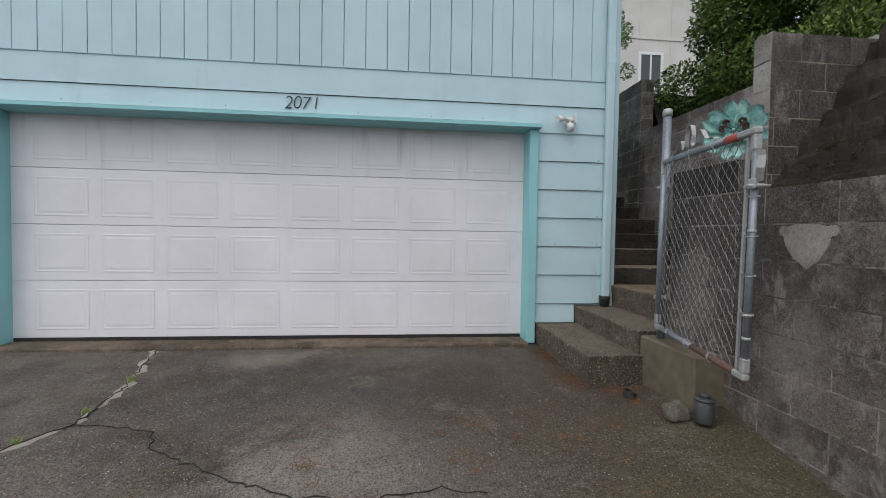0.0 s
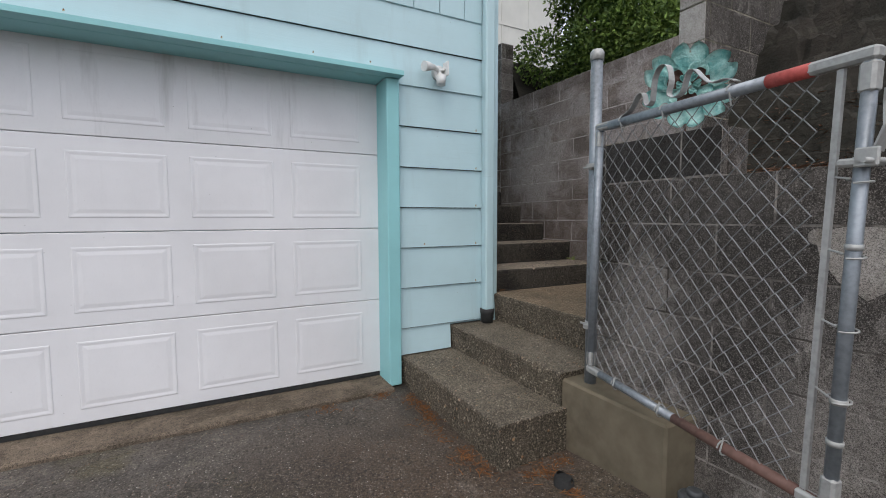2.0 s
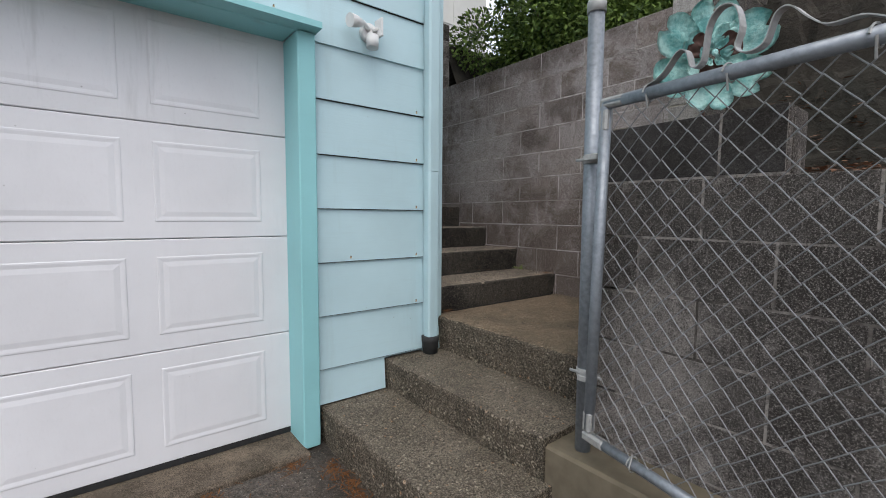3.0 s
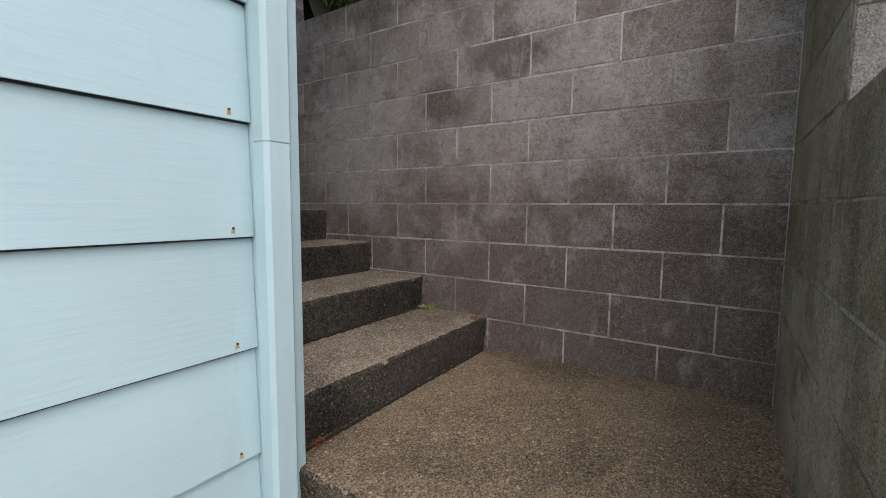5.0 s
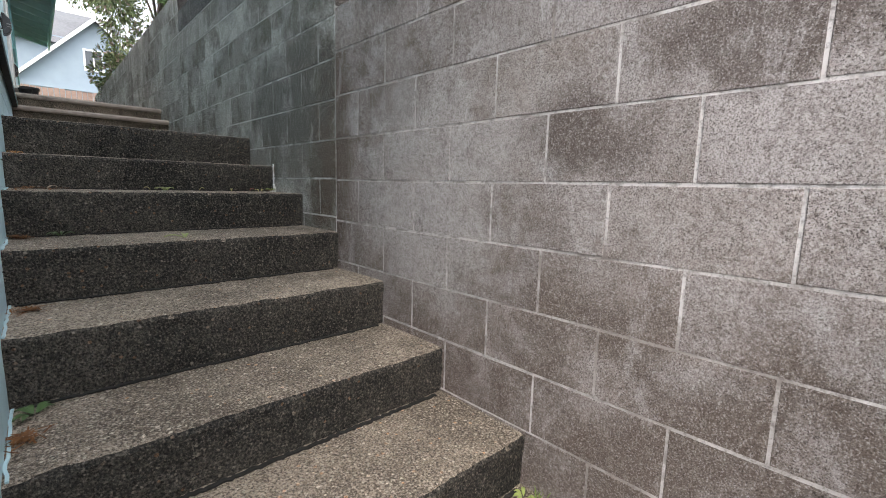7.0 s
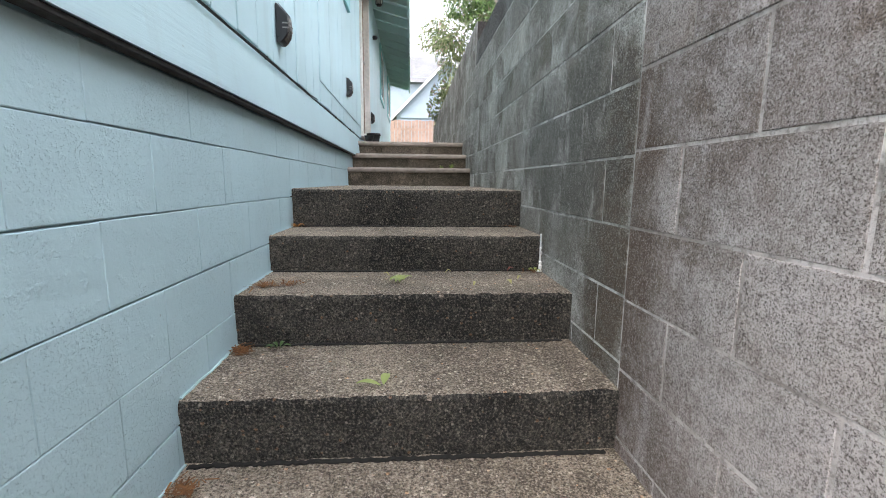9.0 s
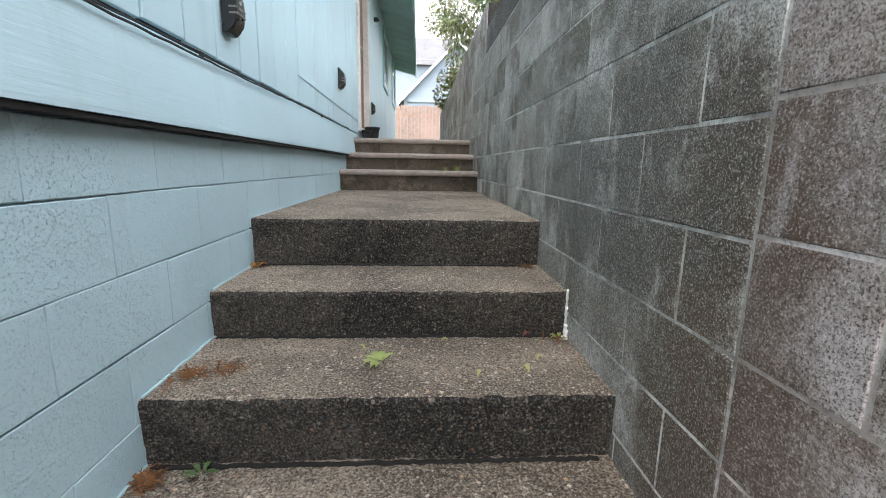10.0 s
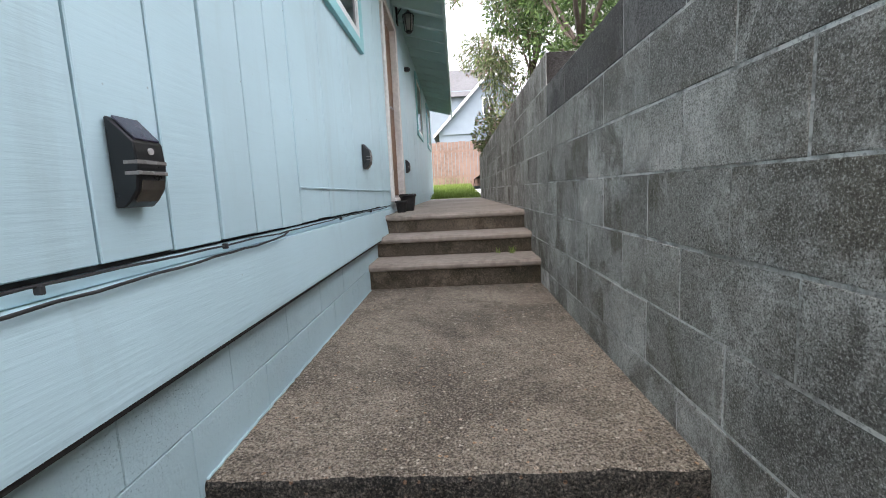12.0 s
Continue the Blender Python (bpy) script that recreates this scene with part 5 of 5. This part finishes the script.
def build_floodlight():
    f = thing("floodlight", "white motion-sensor light fixture with empty sockets", "floodlight", (1.79, FACE - 0.012, 2.36))
    bm = bmesh.new()
    tube(bm, [(0.05, 0, 0), (0.05, -0.025, 0), (0.05, -0.03, 0)], [0.055, 0.055, 0.045], 16)
    part("base", bm, WHITE_PLASTIC, f)
    bm = bmesh.new()
    tube(bm, [(0.04, -0.03, 0.01), (-0.01, -0.06, 0.03), (-0.03, -0.07, 0.02)], 0.014, 8)
    tube(bm, [(-0.02, -0.065, 0.02), (-0.07, -0.085, 0.012), (-0.11, -0.095, 0.005)], [0.02, 0.033, 0.038], 12)
    part("socket", bm, WHITE_PLASTIC, f)
    bm = bmesh.new()
    tube(bm, [(0.05, -0.03, 0), (0.05, -0.06, -0.03), (0.045, -0.07, -0.05)], 0.014, 8)
    tube(bm, [(0.045, -0.07, -0.035), (0.04, -0.075, -0.105)], [0.036, 0.034], 12)
    part("sensor", bm, WHITE_PLASTIC, f)
    bm = bmesh.new()
    box(bm, 0.085, 0.1, -0.1, -0.02, -0.03, 0.075, bevel=0.003)
    tube(bm, [(0.05, -0.03, 0.01), (0.09, -0.06, 0.02)], 0.012, 8)
    part("lamp_plate", bm, WHITE_PLASTIC, f)


build_floodlight()


# ---- gate ----
def build_gate():
    """Chain-link gate, swung open. Local y runs from the hinge to the free end, z from the bottom rail."""
    L, H = 1.115, 1.25
    a = math.degrees(math.atan2(1.785 - 2.008, -(2.018 - 3.117)))
    g = thing("gate", "open galvanised chain-link gate with a red-painted end of the top rail", "gate", (2.008, 3.117, 0.447), 180 + a)
    g.matrix_basis = pose(2.008 * U, 3.117 * U, 0.447 * U, -1.6, 0, 180 + a)
    # local +y points from hinge to free end
    r = 0.021
    part("hinge_stile", tubed([(0, 0, 0.03), (0, 0, H)], r, 12), STEEL, g)
    part("free_stile", tubed([(0, L, 0.03), (0, L, H - 0.02)], 0.0175, 12), STEEL, g)
    top = part("top_rail", tubed([(0, 0.0, H), (0, L * 0.76, H)], r, 12), STEEL, g)
    part("painted_sleeve", tubed([(0, L * 0.76, H), (0, L - 0.14, H)], r + 0.001, 12), RED, top, "chipped red paint")
    bot = part("bottom_rail", tubed([(0, 0.02, 0.0), (0, L * 0.5, -0.002)], r * 0.9, 12), STEEL, g)
    part("rusty_end", tubed([(0, L * 0.5, -0.002), (0, L - 0.03, 0)], r * 0.92, 12), RUSTY, bot, "brown rusty pipe end")
    for y, z, dy in ((0, H, 1), (0, 0, 1), (L, 0, -1), (L, H, -1)):
        bm = bmesh.new()
        s = 0.02
        reach = 0.15 if (y > 0.5 and z > 0.5) else 0.085
        dz = 1 if z == 0 else -1
        ya, yb = sorted((y - dy * s, y + dy * reach))
        box(bm, -s, s, ya, yb, z - s * 0.9, z + s * 0.9, bevel=0.008)
        za, zb = sorted((z + dz * s * 0.9, z + dz * 0.1))
        box(bm, -s, s, y - s, y + s, za, zb, bevel=0.008)
        part("corner_fitting", bm, CAST, g)
    part("tension_bar", boxed(-0.006, 0.006, L - 0.075, L - 0.058, 0.02, H - 0.02), CAST, g)
    # woven wire
    bm = bmesh.new()
    pitch, rise, w = 0.0405, 0.0405, 0.0018
    n = int((L - 0.12) / pitch)
    rows = int((H - 0.03) / rise)
    for k in range(n):
        pts = []
        y0 = 0.03 + k * pitch
        for j in range(rows + 1):
            far = (j + k) % 2
            y = y0 + (pitch * 1.02 if far else -pitch * 0.02) + 0.003 * math.sin(k * 0.9 + j * 0.35)
            z = 0.015 + j * (H - 0.03) / rows + 0.003 * math.sin(k * 2.3 + j * 0.6)
            pts.append(Vector((0.0025 if far else -0.0025, min(max(y, 0.022), L - 0.06), z)))
        for p, q in zip(pts, pts[1:]):
            tube(bm, [p + (p - q) * 0.03, q + (q - p) * 0.03], w, 5, False)
    part("chain_link", bm, WIRE, g, "woven wire mesh")
    for y, z in ((0.17, H), (0.42, H), (0.72, H), (0.2, 0), (0.48, -0.002), (0.78, 0)):
        bm = bmesh.new()
        tube(bm, [(0.026 * math.cos(t), y + 0.002 * t, z + 0.026 * math.sin(t)) for t in [i * 0.55 for i in range(12)]] + [(0.01, y + 0.01, z + (0.04 if z < 0.5 else -0.05))], 0.003, 5)
        part("wire_tie", bm, CAST, g)
    for z in (0.32, 0.52, 0.72, 0.92):
        bm = bmesh.new()
        tube(bm, [(0.027 * math.cos(t), L + 0.027 * math.sin(t), z + 0.002 * t) for t in [i * 0.6 for i in range(11)]] + [(0, L - 0.066, z + 0.02)], 0.003, 5)
        part("wire_tie", bm, CAST, g)
    for z in (0.2, 0.32, 0.75, 0.98):
        part("stile_band", tubed([(0, L, z - 0.008), (0, L, z + 0.008)], 0.0205, 12), CAST, g)
    bm = bmesh.new()
    box(bm, -0.03, 0.03, L - 0.045, L + 0.04, 0.963, 0.985, bevel=0.006)
    box(bm, 0.018, 0.03, L - 0.005, L + 0.05, 0.96, 1.01, bevel=0.004)
    strip(bm, [(0.0, L + 0.03, 1.0), (0.01, L + 0.055, 1.06), (0.0, L + 0.045, 1.12), (0.01, L + 0.05, 1.15)], 0.04, (1, 0, 0), 0.006)
    tube(bm, [(-0.05, L + 0.035, 0.975), (0.06, L + 0.035, 0.975)], 0.008, 8)
    part("latch", bm, CAST, g)
    # scrolled flat bar riding on the top rail
    pts = [(0, 0.16, 0.0), (0, 0.22, 0.02), (0, 0.27, 0.075), (0, 0.3, 0.07), (0, 0.32, 0.02), (0, 0.35, 0.03), (0, 0.36, 0.12), (0, 0.39, 0.16), (0, 0.43, 0.15), (0, 0.45, 0.09), (0, 0.44, 0.04), (0, 0.47, 0.018),
           (0, 0.51, 0.03), (0, 0.53, 0.09), (0, 0.56, 0.10), (0, 0.6, 0.06), (0, 0.64, 0.03), (0, 0.7, 0.028), (0, 0.74, 0.01)]
    bm = bmesh.new()
    smooth = []
    for i in range(len(pts) - 1):
        p0, p1, p2, p3 = (Vector(pts[max(0, min(len(pts) - 1, i + k))]) for k in (-1, 0, 1, 2))
        for t in (0, 0.25, 0.5, 0.75):
            smooth.append(0.5 * (2 * p1 + (p2 - p0) * t + (2 * p0 - 5 * p1 + 4 * p2 - p3) * t * t + (3 * p1 - p0 - 3 * p2 + p3) * t ** 3) + Vector((0.0, 0, H + r)))
    strip(bm, smooth + [Vector(pts[-1]) + Vector((0, 0, H + r))], 0.028, (1, 0, 0), 0.003)
    part("scroll", bm, CAST, g, "pale bent metal scroll")
    post = thing("gate_post", "galvanised steel gate post with a domed cap", "gate post", (2.085, 3.19, 0.335))
    part("pipe", tubed([(0, 0, -0.02), (0, 0, 1.76)], 0.031, 14), STEEL, post)
    bm = bmesh.new()
    tube(bm, [(0, 0, 1.735), (0, 0, 1.775), (0, 0, 1.79), (0, 0, 1.797)], [0.036, 0.036, 0.027, 0.008], 14)
    part("cap", bm, CAST, post)
    for z in (0.33, 1.18):
        bm = bmesh.new()
        tube(bm, [(0, 0, z - 0.016), (0, 0, z + 0.016)], 0.035, 14)
        box(bm, -0.085, -0.02, -0.075, -0.02, z - 0.012, z + 0.012, bevel=0.003)
        tube(bm, [(-0.03, 0.05, z), (-0.03, -0.09, z)], 0.006, 6)
        part("hinge", bm, CAST, post)


build_gate()


def build_flower():
    """A painted sheet-metal flower that leans on the wall's top and looks towards the stairs."""
    f = thing("metal_flower", "turquoise painted sheet-metal flower with worn rusty edges", "garden ornament", (2.45, 2.93, 1.42), -52)
    g = Graph("turquoise_patina")
    n = g.noise(16, 6, 0.65)
    fine = g.noise(90, 4, 0.6, g.stretch(1, 1, 1))
    c = g.mix(g.ramp(n, 0.4, 0.6), (0.24, 0.56, 0.54), (0.6, 0.84, 0.8))
    c = g.mix(g.ramp(n, 0.67, 0.72, 0, 0.8), c, (0.3, 0.2, 0.1))
    c = g.mix(g.ramp(fine, 0.55, 0.75, 0, 0.5), c, (0.1, 0.3, 0.28))
    patina = g.done(c, 0.5, g.bump(fine, 0.6, 0.01), 0.2)
    centre = Vector((0, 0, 0.49))

    def petal(angle, ln, wd, lift, fore, name, material, label=""):
        """A cupped, ruffled sheet-metal petal with a shallow notch in its rounded tip."""
        bm = bmesh.new()
        rows = []
        for i in range(12):
            t = i / 11
            w = wd * (0.28 + 0.78 * math.sin(math.pi * (0.06 + 0.58 * t))) * math.sqrt(1 - 0.8 * max(0, (t - 0.7) / 0.3) ** 2)
            row = []
            for j in range(9):
                q = j / 4 - 1
                rad = 0.02 + ln * t - 0.022 * ln / 0.16 * t * (1 - abs(q)) ** 2
                x, z = rad * math.cos(angle) - q * w * math.sin(angle), rad * math.sin(angle) + q * w * math.cos(angle)
                y = -fore - lift * t * t - 0.3 * wd * q * q * t - 0.006 * math.sin(q * 8 + angle * 3) * t + 0.008 * math.cos(q * 5) * math.sin(t * 7)
                row.append(bm.verts.new(centre + Vector((x, y, z))))
            rows.append(row)
        for p, q in zip(rows, rows[1:]):
            for j in range(8):
                bm.faces.new((p[j], p[j + 1], q[j + 1], q[j])).smooth = True
        bmesh.ops.solidify(bm, geom=bm.faces[:], thickness=0.003)
        part(name, bm, material, f, label)

    for k in range(6):
        petal(radians(88 + 60 * k), 0.195, 0.079, 0.05 if k % 2 else 0.03, 0.012 * (k % 2), "petal", patina)
    for k in range(4):
        petal(radians(58 + 90 * k), 0.095, 0.045, 0.03, 0.035, "inner_petal", patina)
    for k in range(3):
        petal(radians(30 + 120 * k), 0.075, 0.045, 0.012, 0.05, "rusty_leaf", RUSTY, "rust brown metal leaf")
    for k in range(6):
        petal(radians(60 * k), 0.036, 0.018, 0.02, 0.065, "rosette_petal", patina)
    bm = bmesh.new()
    bmesh.ops.create_uvsphere(bm, u_segments=12, v_segments=8, radius=0.012, matrix=Matrix.Translation(centre + Vector((0, -0.075, 0))))
    part("bud", bm, patina, f)
    part("stem", tubed([(0, 0.03, 0.49), (0, 0.03, 0.3), (0, 0.02, -0.05)], 0.008, 8), RUSTY, f)


build_flower()


# ---- small things on the ground ----
def rock(name, at, size, seed, material, label):
    bm = bmesh.new()
    bmesh.ops.create_icosphere(bm, subdivisions=3, radius=1)
    for v in bm.verts:
        d = 1 + 0.28 * noise.noise(v.co * 1.1 + Vector((seed, 0, 0))) + 0.08 * noise.noise(v.co * 3.5)
        v.co = Vector((v.co.x * size[0] * d, v.co.y * size[1] * d, max(-0.5, v.co.z) * size[2] * d))
    t = thing(name, label, "rock", at)
    part("stone", bm, material, t)


STONE = block_material("grey_rock", (0.2, 0.18, 0.15), (0.24, 0.22, 0.19), (0.36, 0.33, 0.28), (0.1, 0.09, 0.075))
rock("rock", (1.83, 2.61, -0.01), (0.085, 0.07, 0.075), 3, STONE, "rounded grey rock on the driveway beside the plinth")


def build_can():
    c = thing("lidded_can", "grey lidded metal can on the driveway by the plinth", "can", (1.945, 2.50, -0.03))
    grey_can = plain("dull_grey_can", (0.075, 0.078, 0.08), 0.55, 0.3, wear=0.4, scale=40)
    bm = bmesh.new()
    tube(bm, [(0, 0, 0), (0, 0, 0.008), (0, 0, 0.135), (0, 0, 0.14)], [0.054, 0.058, 0.056, 0.052], 20)
    part("body", bm, grey_can, c)
    bm = bmesh.new()
    tube(bm, [(0, 0, 0.138), (0, 0, 0.15), (0, 0, 0.158)], [0.062, 0.062, 0.05], 20)
    lid = part("lid", bm, grey_can, c)
    bm = bmesh.new()
    tube(bm, [(0, 0, 0.158), (0, 0, 0.178), (0, 0, 0.182)], [0.03, 0.03, 0.022], 14)
    part("knob", bm, grey_can, lid)


build_can()


def build_drain():
    d = thing("drain_pipe_end", "broken black pipe end sunk in the driveway", "drain", (1.75, 3.03, -0.075))
    bm = bmesh.new()
    tube(bm, [(0, 0, -0.02), (0, 0, 0.035), (0.004, -0.003, 0.045)], [0.05, 0.05, 0.045], 14, False)
    tube(bm, [(0, 0, 0.045), (0, 0, 0.0)], [0.036, 0.034], 14)
    part("pipe", bm, BLACK_MATT, d)


build_drain()
NEEDLE = leafy("orange_needle", (0.1, 0.042, 0.018), (0.26, 0.12, 0.045), 0.9)


def needles(spots, seed, label):
    """Drifts of dry needles (x, y, z, spread, count)."""
    rng = random.Random(seed)
    bm = bmesh.new()
    for x, y, z, r, n in spots:
        for _ in range(n):
            a, d = rng.uniform(0, 6.28), r * abs(rng.gauss(0, 0.5))
            p = Vector((x + d * math.cos(a), y + d * math.sin(a), z + rng.uniform(0.003, 0.014)))
            b, l = rng.uniform(0, 6.28), rng.uniform(0.01, 0.028)
            u = Vector((math.cos(b), math.sin(b), rng.uniform(-0.2, 0.2))) * l
            s = Vector((-math.sin(b), math.cos(b), 0)) * rng.uniform(0.0012, 0.003)
            bm.faces.new([bm.verts.new(p + q) for q in (-u - s, u - s, u + s, -u + s)])
    solo("dry_needles", bm, NEEDLE, label, "leaf litter", "stuff")


rngn = random.Random(41)
needles([(1.5 - rngn.uniform(0.0, 0.12) ** 1.2, y, drive_z(1.5, y), rngn.uniform(0.05, 0.17), rngn.randint(5, 22)) for y in [rngn.uniform(3.25, 4.45) for _ in range(26)]] + [(rngn.uniform(1.52, 1.95), 3.22 - rngn.uniform(0.0, 0.12), drive_z(1.6, 3.2), rngn.uniform(0.05, 0.14), rngn.randint(8, 28)) for _ in range(14)] + [(1.75, 2.95, -0.07, 0.06, 40), (1.3, 4.42, -0.04, 0.15, 60), (0.9, 4.4, -0.045, 0.2, 40)], 3, "drift of dry orange needles along the lowest step")
needles([(2.49, 6.94, 1.797, 0.07, 60), (2.58, 6.98, 1.797, 0.09, 36), (2.455, 6.75, 1.598, 0.05, 70), (2.47, 6.73, 1.598, 0.04, 40), (3.7, 7.21, 1.797, 0.04, 30), (2.48, 6.26, 1.395, 0.06, 60), (2.45, 5.72, 1.18, 0.05, 60), (2.45, 7.64, 1.972, 0.05, 50), (3.66, 4.64, 0.788, 0.04, 25), (2.5, 4.62, 0.6, 0.06, 40), (3.68, 7.63, 1.972, 0.04, 24)], 5, "dry orange needles in the corners of the steps")
rngd = random.Random(9)
needles([(rngd.uniform(-0.6, 1.7), rngd.uniform(1.3, 3.9), -0.085, 0.12, 8) for _ in range(120)], 6, "scattered dry needles on the driveway")


def sprig(at, rz, n, label, size=1.0, material=None):
    s = thing("fallen_sprig", label, "leaf", at, rz, group="fallen leaves on the steps")
    rng = random.Random(int(at[1] * 100))
    for k in range(n):
        a = k * 6.28 / max(n, 3) * 0.8 + rng.uniform(-0.3, 0.3)
        d, q = Vector((math.cos(a), math.sin(a), 0)), Vector((-math.sin(a), math.cos(a), 0))
        ln, w = rng.uniform(0.045, 0.07) * size, rng.uniform(0.011, 0.016) * size
        bm = bmesh.new()
        rows = []
        for i in range(6):
            t = i / 5
            ww = w * math.sin(math.pi * min(0.97, t * 0.92 + 0.06))
            c = d * (0.008 + ln * t) + Vector((0, 0, 0.004 + 0.014 * math.sin(t * 2.6)))
            rows.append([bm.verts.new(c + v) for v in (q * ww + Vector((0, 0, 0.004)), Vector((0, 0, 0)), -q * ww + Vector((0, 0, 0.004)))])
        for p, r in zip(rows, rows[1:]):
            for j in (0, 1):
                bm.faces.new((p[j], p[j + 1], r[j + 1], r[j])).smooth = True
        part("leaf", bm, material or LEAF_FRESH, s)


LEAF_FRESH = plain("fallen_green_leaf", (0.27, 0.32, 0.09), 0.5, wear=0.3, scale=60)
LEAF_YELLOW = plain("fallen_yellow_leaf", (0.42, 0.38, 0.14), 0.55, wear=0.3, scale=60)
LEAF_RED = plain("fallen_red_leaf", (0.2, 0.05, 0.035), 0.55, wear=0.3, scale=60)
LEAF_TAN = plain("fallen_tan_leaf", (0.4, 0.31, 0.22), 0.7, wear=0.3, scale=60)
LEAF_ORANGE = plain("fallen_orange_leaf", (0.5, 0.23, 0.05), 0.6, wear=0.3, scale=60)
LEAF_DK = plain("fallen_dark_leaf", (0.06, 0.11, 0.03), 0.5, wear=0.3, scale=60)
sprig((3.05, 7.02, 1.797), 30, 7, "fallen sprig of yellow-green leaves on a step", 0.8)
sprig((3.005, 6.43, 1.598), 80, 2, "two fallen pale green leaves on a step", 1.1)
sprig((2.593, 6.76, 1.598), 10, 5, "small dark green leaves fallen on a step", 0.6, LEAF_DK)
sprig((2.475, 5.86, 1.18), 10, 6, "small dark green leaves fallen on a step", 0.8, LEAF_DK)
sprig((3.69, 5.02, 0.788), 40, 6, "tiny green weed at the foot of a riser", 0.6)
sprig((3.70, 7.2, 1.797), 70, 4, "tiny green weed in the step corner", 0.5)
for leaf_x, leaf_y, leaf_z, turn in ((3.561, 7.014, 1.797, 40), (3.522, 6.929, 1.797, 95), (3.247, 7.177, 1.797, 10), (3.0, 7.11, 1.797, 150), (3.35, 6.9, 1.797, 70)):
    sprig((leaf_x, leaf_y, leaf_z), turn, 1, "single small yellow leaf fallen on a step", 0.55, LEAF_YELLOW)
sprig((3.56, 7.22, 1.797), 20, 1, "single small red-brown leaf fallen on a step", 0.7, LEAF_RED)
sprig((2.56, 7.01, 1.797), 25, 1, "single dry tan leaf fallen on a step", 0.8, LEAF_TAN)
sprig((2.46, 7.6, 1.972), 60, 3, "orange dry leaves in the corner of a step", 0.6, LEAF_ORANGE)


# ---- weathering details ----
RUST = plain("orange_rust", (0.5, 0.33, 0.13), 0.9, wear=0.5, scale=120)
RUST_DARK = plain("dark_rust", (0.12, 0.04, 0.015), 0.9, wear=0.4, scale=120)
DRIP = plain("white_paint_drip", (0.75, 0.75, 0.73), 0.6, wear=0.15, scale=60)


def nail(x, z, run):
    """A rusty nail head with its stain running down the board."""
    bm = bmesh.new()
    prism(bm, [(x - 0.003, FACE - 0.0146, z), (x + 0.003, FACE - 0.0146, z), (x + 0.005, FACE - 0.0146, z - run), (x - 0.006, FACE - 0.0146, z - run)], (0, 0, 0), (0, 0.008, 0))
    part("rust_run", bm, RUST, wall_front)
    bm = bmesh.new()
    tube(bm, [(x, FACE - 0.016, z), (x, FACE - 0.006, z)], 0.0035, 8)
    part("nail", bm, RUST_DARK, wall_front)


for zl in (0.709, 1.02, 1.33, 1.635, 1.94):
    nail(2.192, zl + 0.024, 0.013)
nail(1.72, 1.048, 0.012)
rngn = random.Random(12)
for xn in (-3.2, -2.4, -1.7, -0.4, 0.35, 0.9, 1.3):
    nail(xn, 2.36 + rngn.uniform(0, 0.02), 0.008)
bm = bmesh.new()
for zz, yy, rr in ((1.965, 7.238, 0.007), (1.935, 7.24, 0.005), (1.9, 7.238, 0.008), (1.865, 7.24, 0.006), (1.83, 7.234, 0.011), (1.812, 7.228, 0.013)):
    tube(bm, [(WF - 0.004, yy, zz - 0.02), (WF - 0.004, yy + 0.003, zz), (WF - 0.004, yy - 0.002, zz + 0.016)], [rr, rr * 0.6, rr * 0.9], 7)
box(bm, 3.7, 3.732, 7.2, 7.235, 1.794, 1.804, bevel=0.004)
solo("paint_drip", bm, DRIP, "white paint drip down the wall beside a step", "paint drip", "stuff")


def tuft(at, n, h, label, seed):
    """A small tuft of grass blades in a joint."""
    rng = random.Random(seed)
    bm = bmesh.new()
    for _ in range(n):
        a, r = rng.uniform(0, 6.28), rng.uniform(0, 0.03)
        b = Vector((r * math.cos(a), r * math.sin(a), 0))
        tip = b + Vector((rng.uniform(-0.03, 0.03), rng.uniform(-0.03, 0.03), h * rng.uniform(0.5, 1)))
        w = Vector((math.sin(a), -math.cos(a), 0)) * 0.002
        m = b.lerp(tip, 0.55) + Vector((0, 0, 0.008))
        v = [bm.verts.new(q) for q in (b - w, b + w, m + w * 0.8, m - w * 0.8, tip)]
        bm.faces.new((v[0], v[1], v[2], v[3])), bm.faces.new((v[3], v[2], v[4]))
    t = thing("grass_tuft", label, "weed", at, group="weeds in cracks and corners")
    part("blades", bm, GRASSY, t)


for k, (x, y) in enumerate(((-2.06, 3.62), (-2.03, 3.55), (-2.1, 2.62), (-2.0, 3.02), (-2.3, 2.4))):
    tuft((x, y, drive_z(x, y)), 26, 0.05, "yellow-green grass tuft in the driveway crack", k)


def build_hatch():
    h = thing("trim_hatch", "thin raised seam of a patched panel in the siding", "siding seam", (0, 0, 0), kind="structure")
    bm = bmesh.new()
    prism(bm, [(SIDE - 0.004, 8.58, 2.962), (SIDE + 0.006, 8.58, 2.962), (SIDE + 0.008, 8.58, 2.968), (SIDE - 0.004, 8.58, 2.974)], (0, 0, 0), (0, 2.66, -0.02))
    part("seam", bm, PAINT_S, h)
    part("seam", boxed(SIDE - 0.004, SIDE + 0.005, 8.572, 8.58, 2.962, 5.2), PAINT, h)


build_hatch()

tuft((3.56, 10.25, 2.38), 30, 0.07, "small green weed at the back of a step", 21)
tuft((3.45, 10.27, 2.38), 16, 0.05, "small green weed at the back of a step", 22)
tuft((3.71, 4.98, 0.786), 18, 0.06, "small green weed by the block wall", 23)
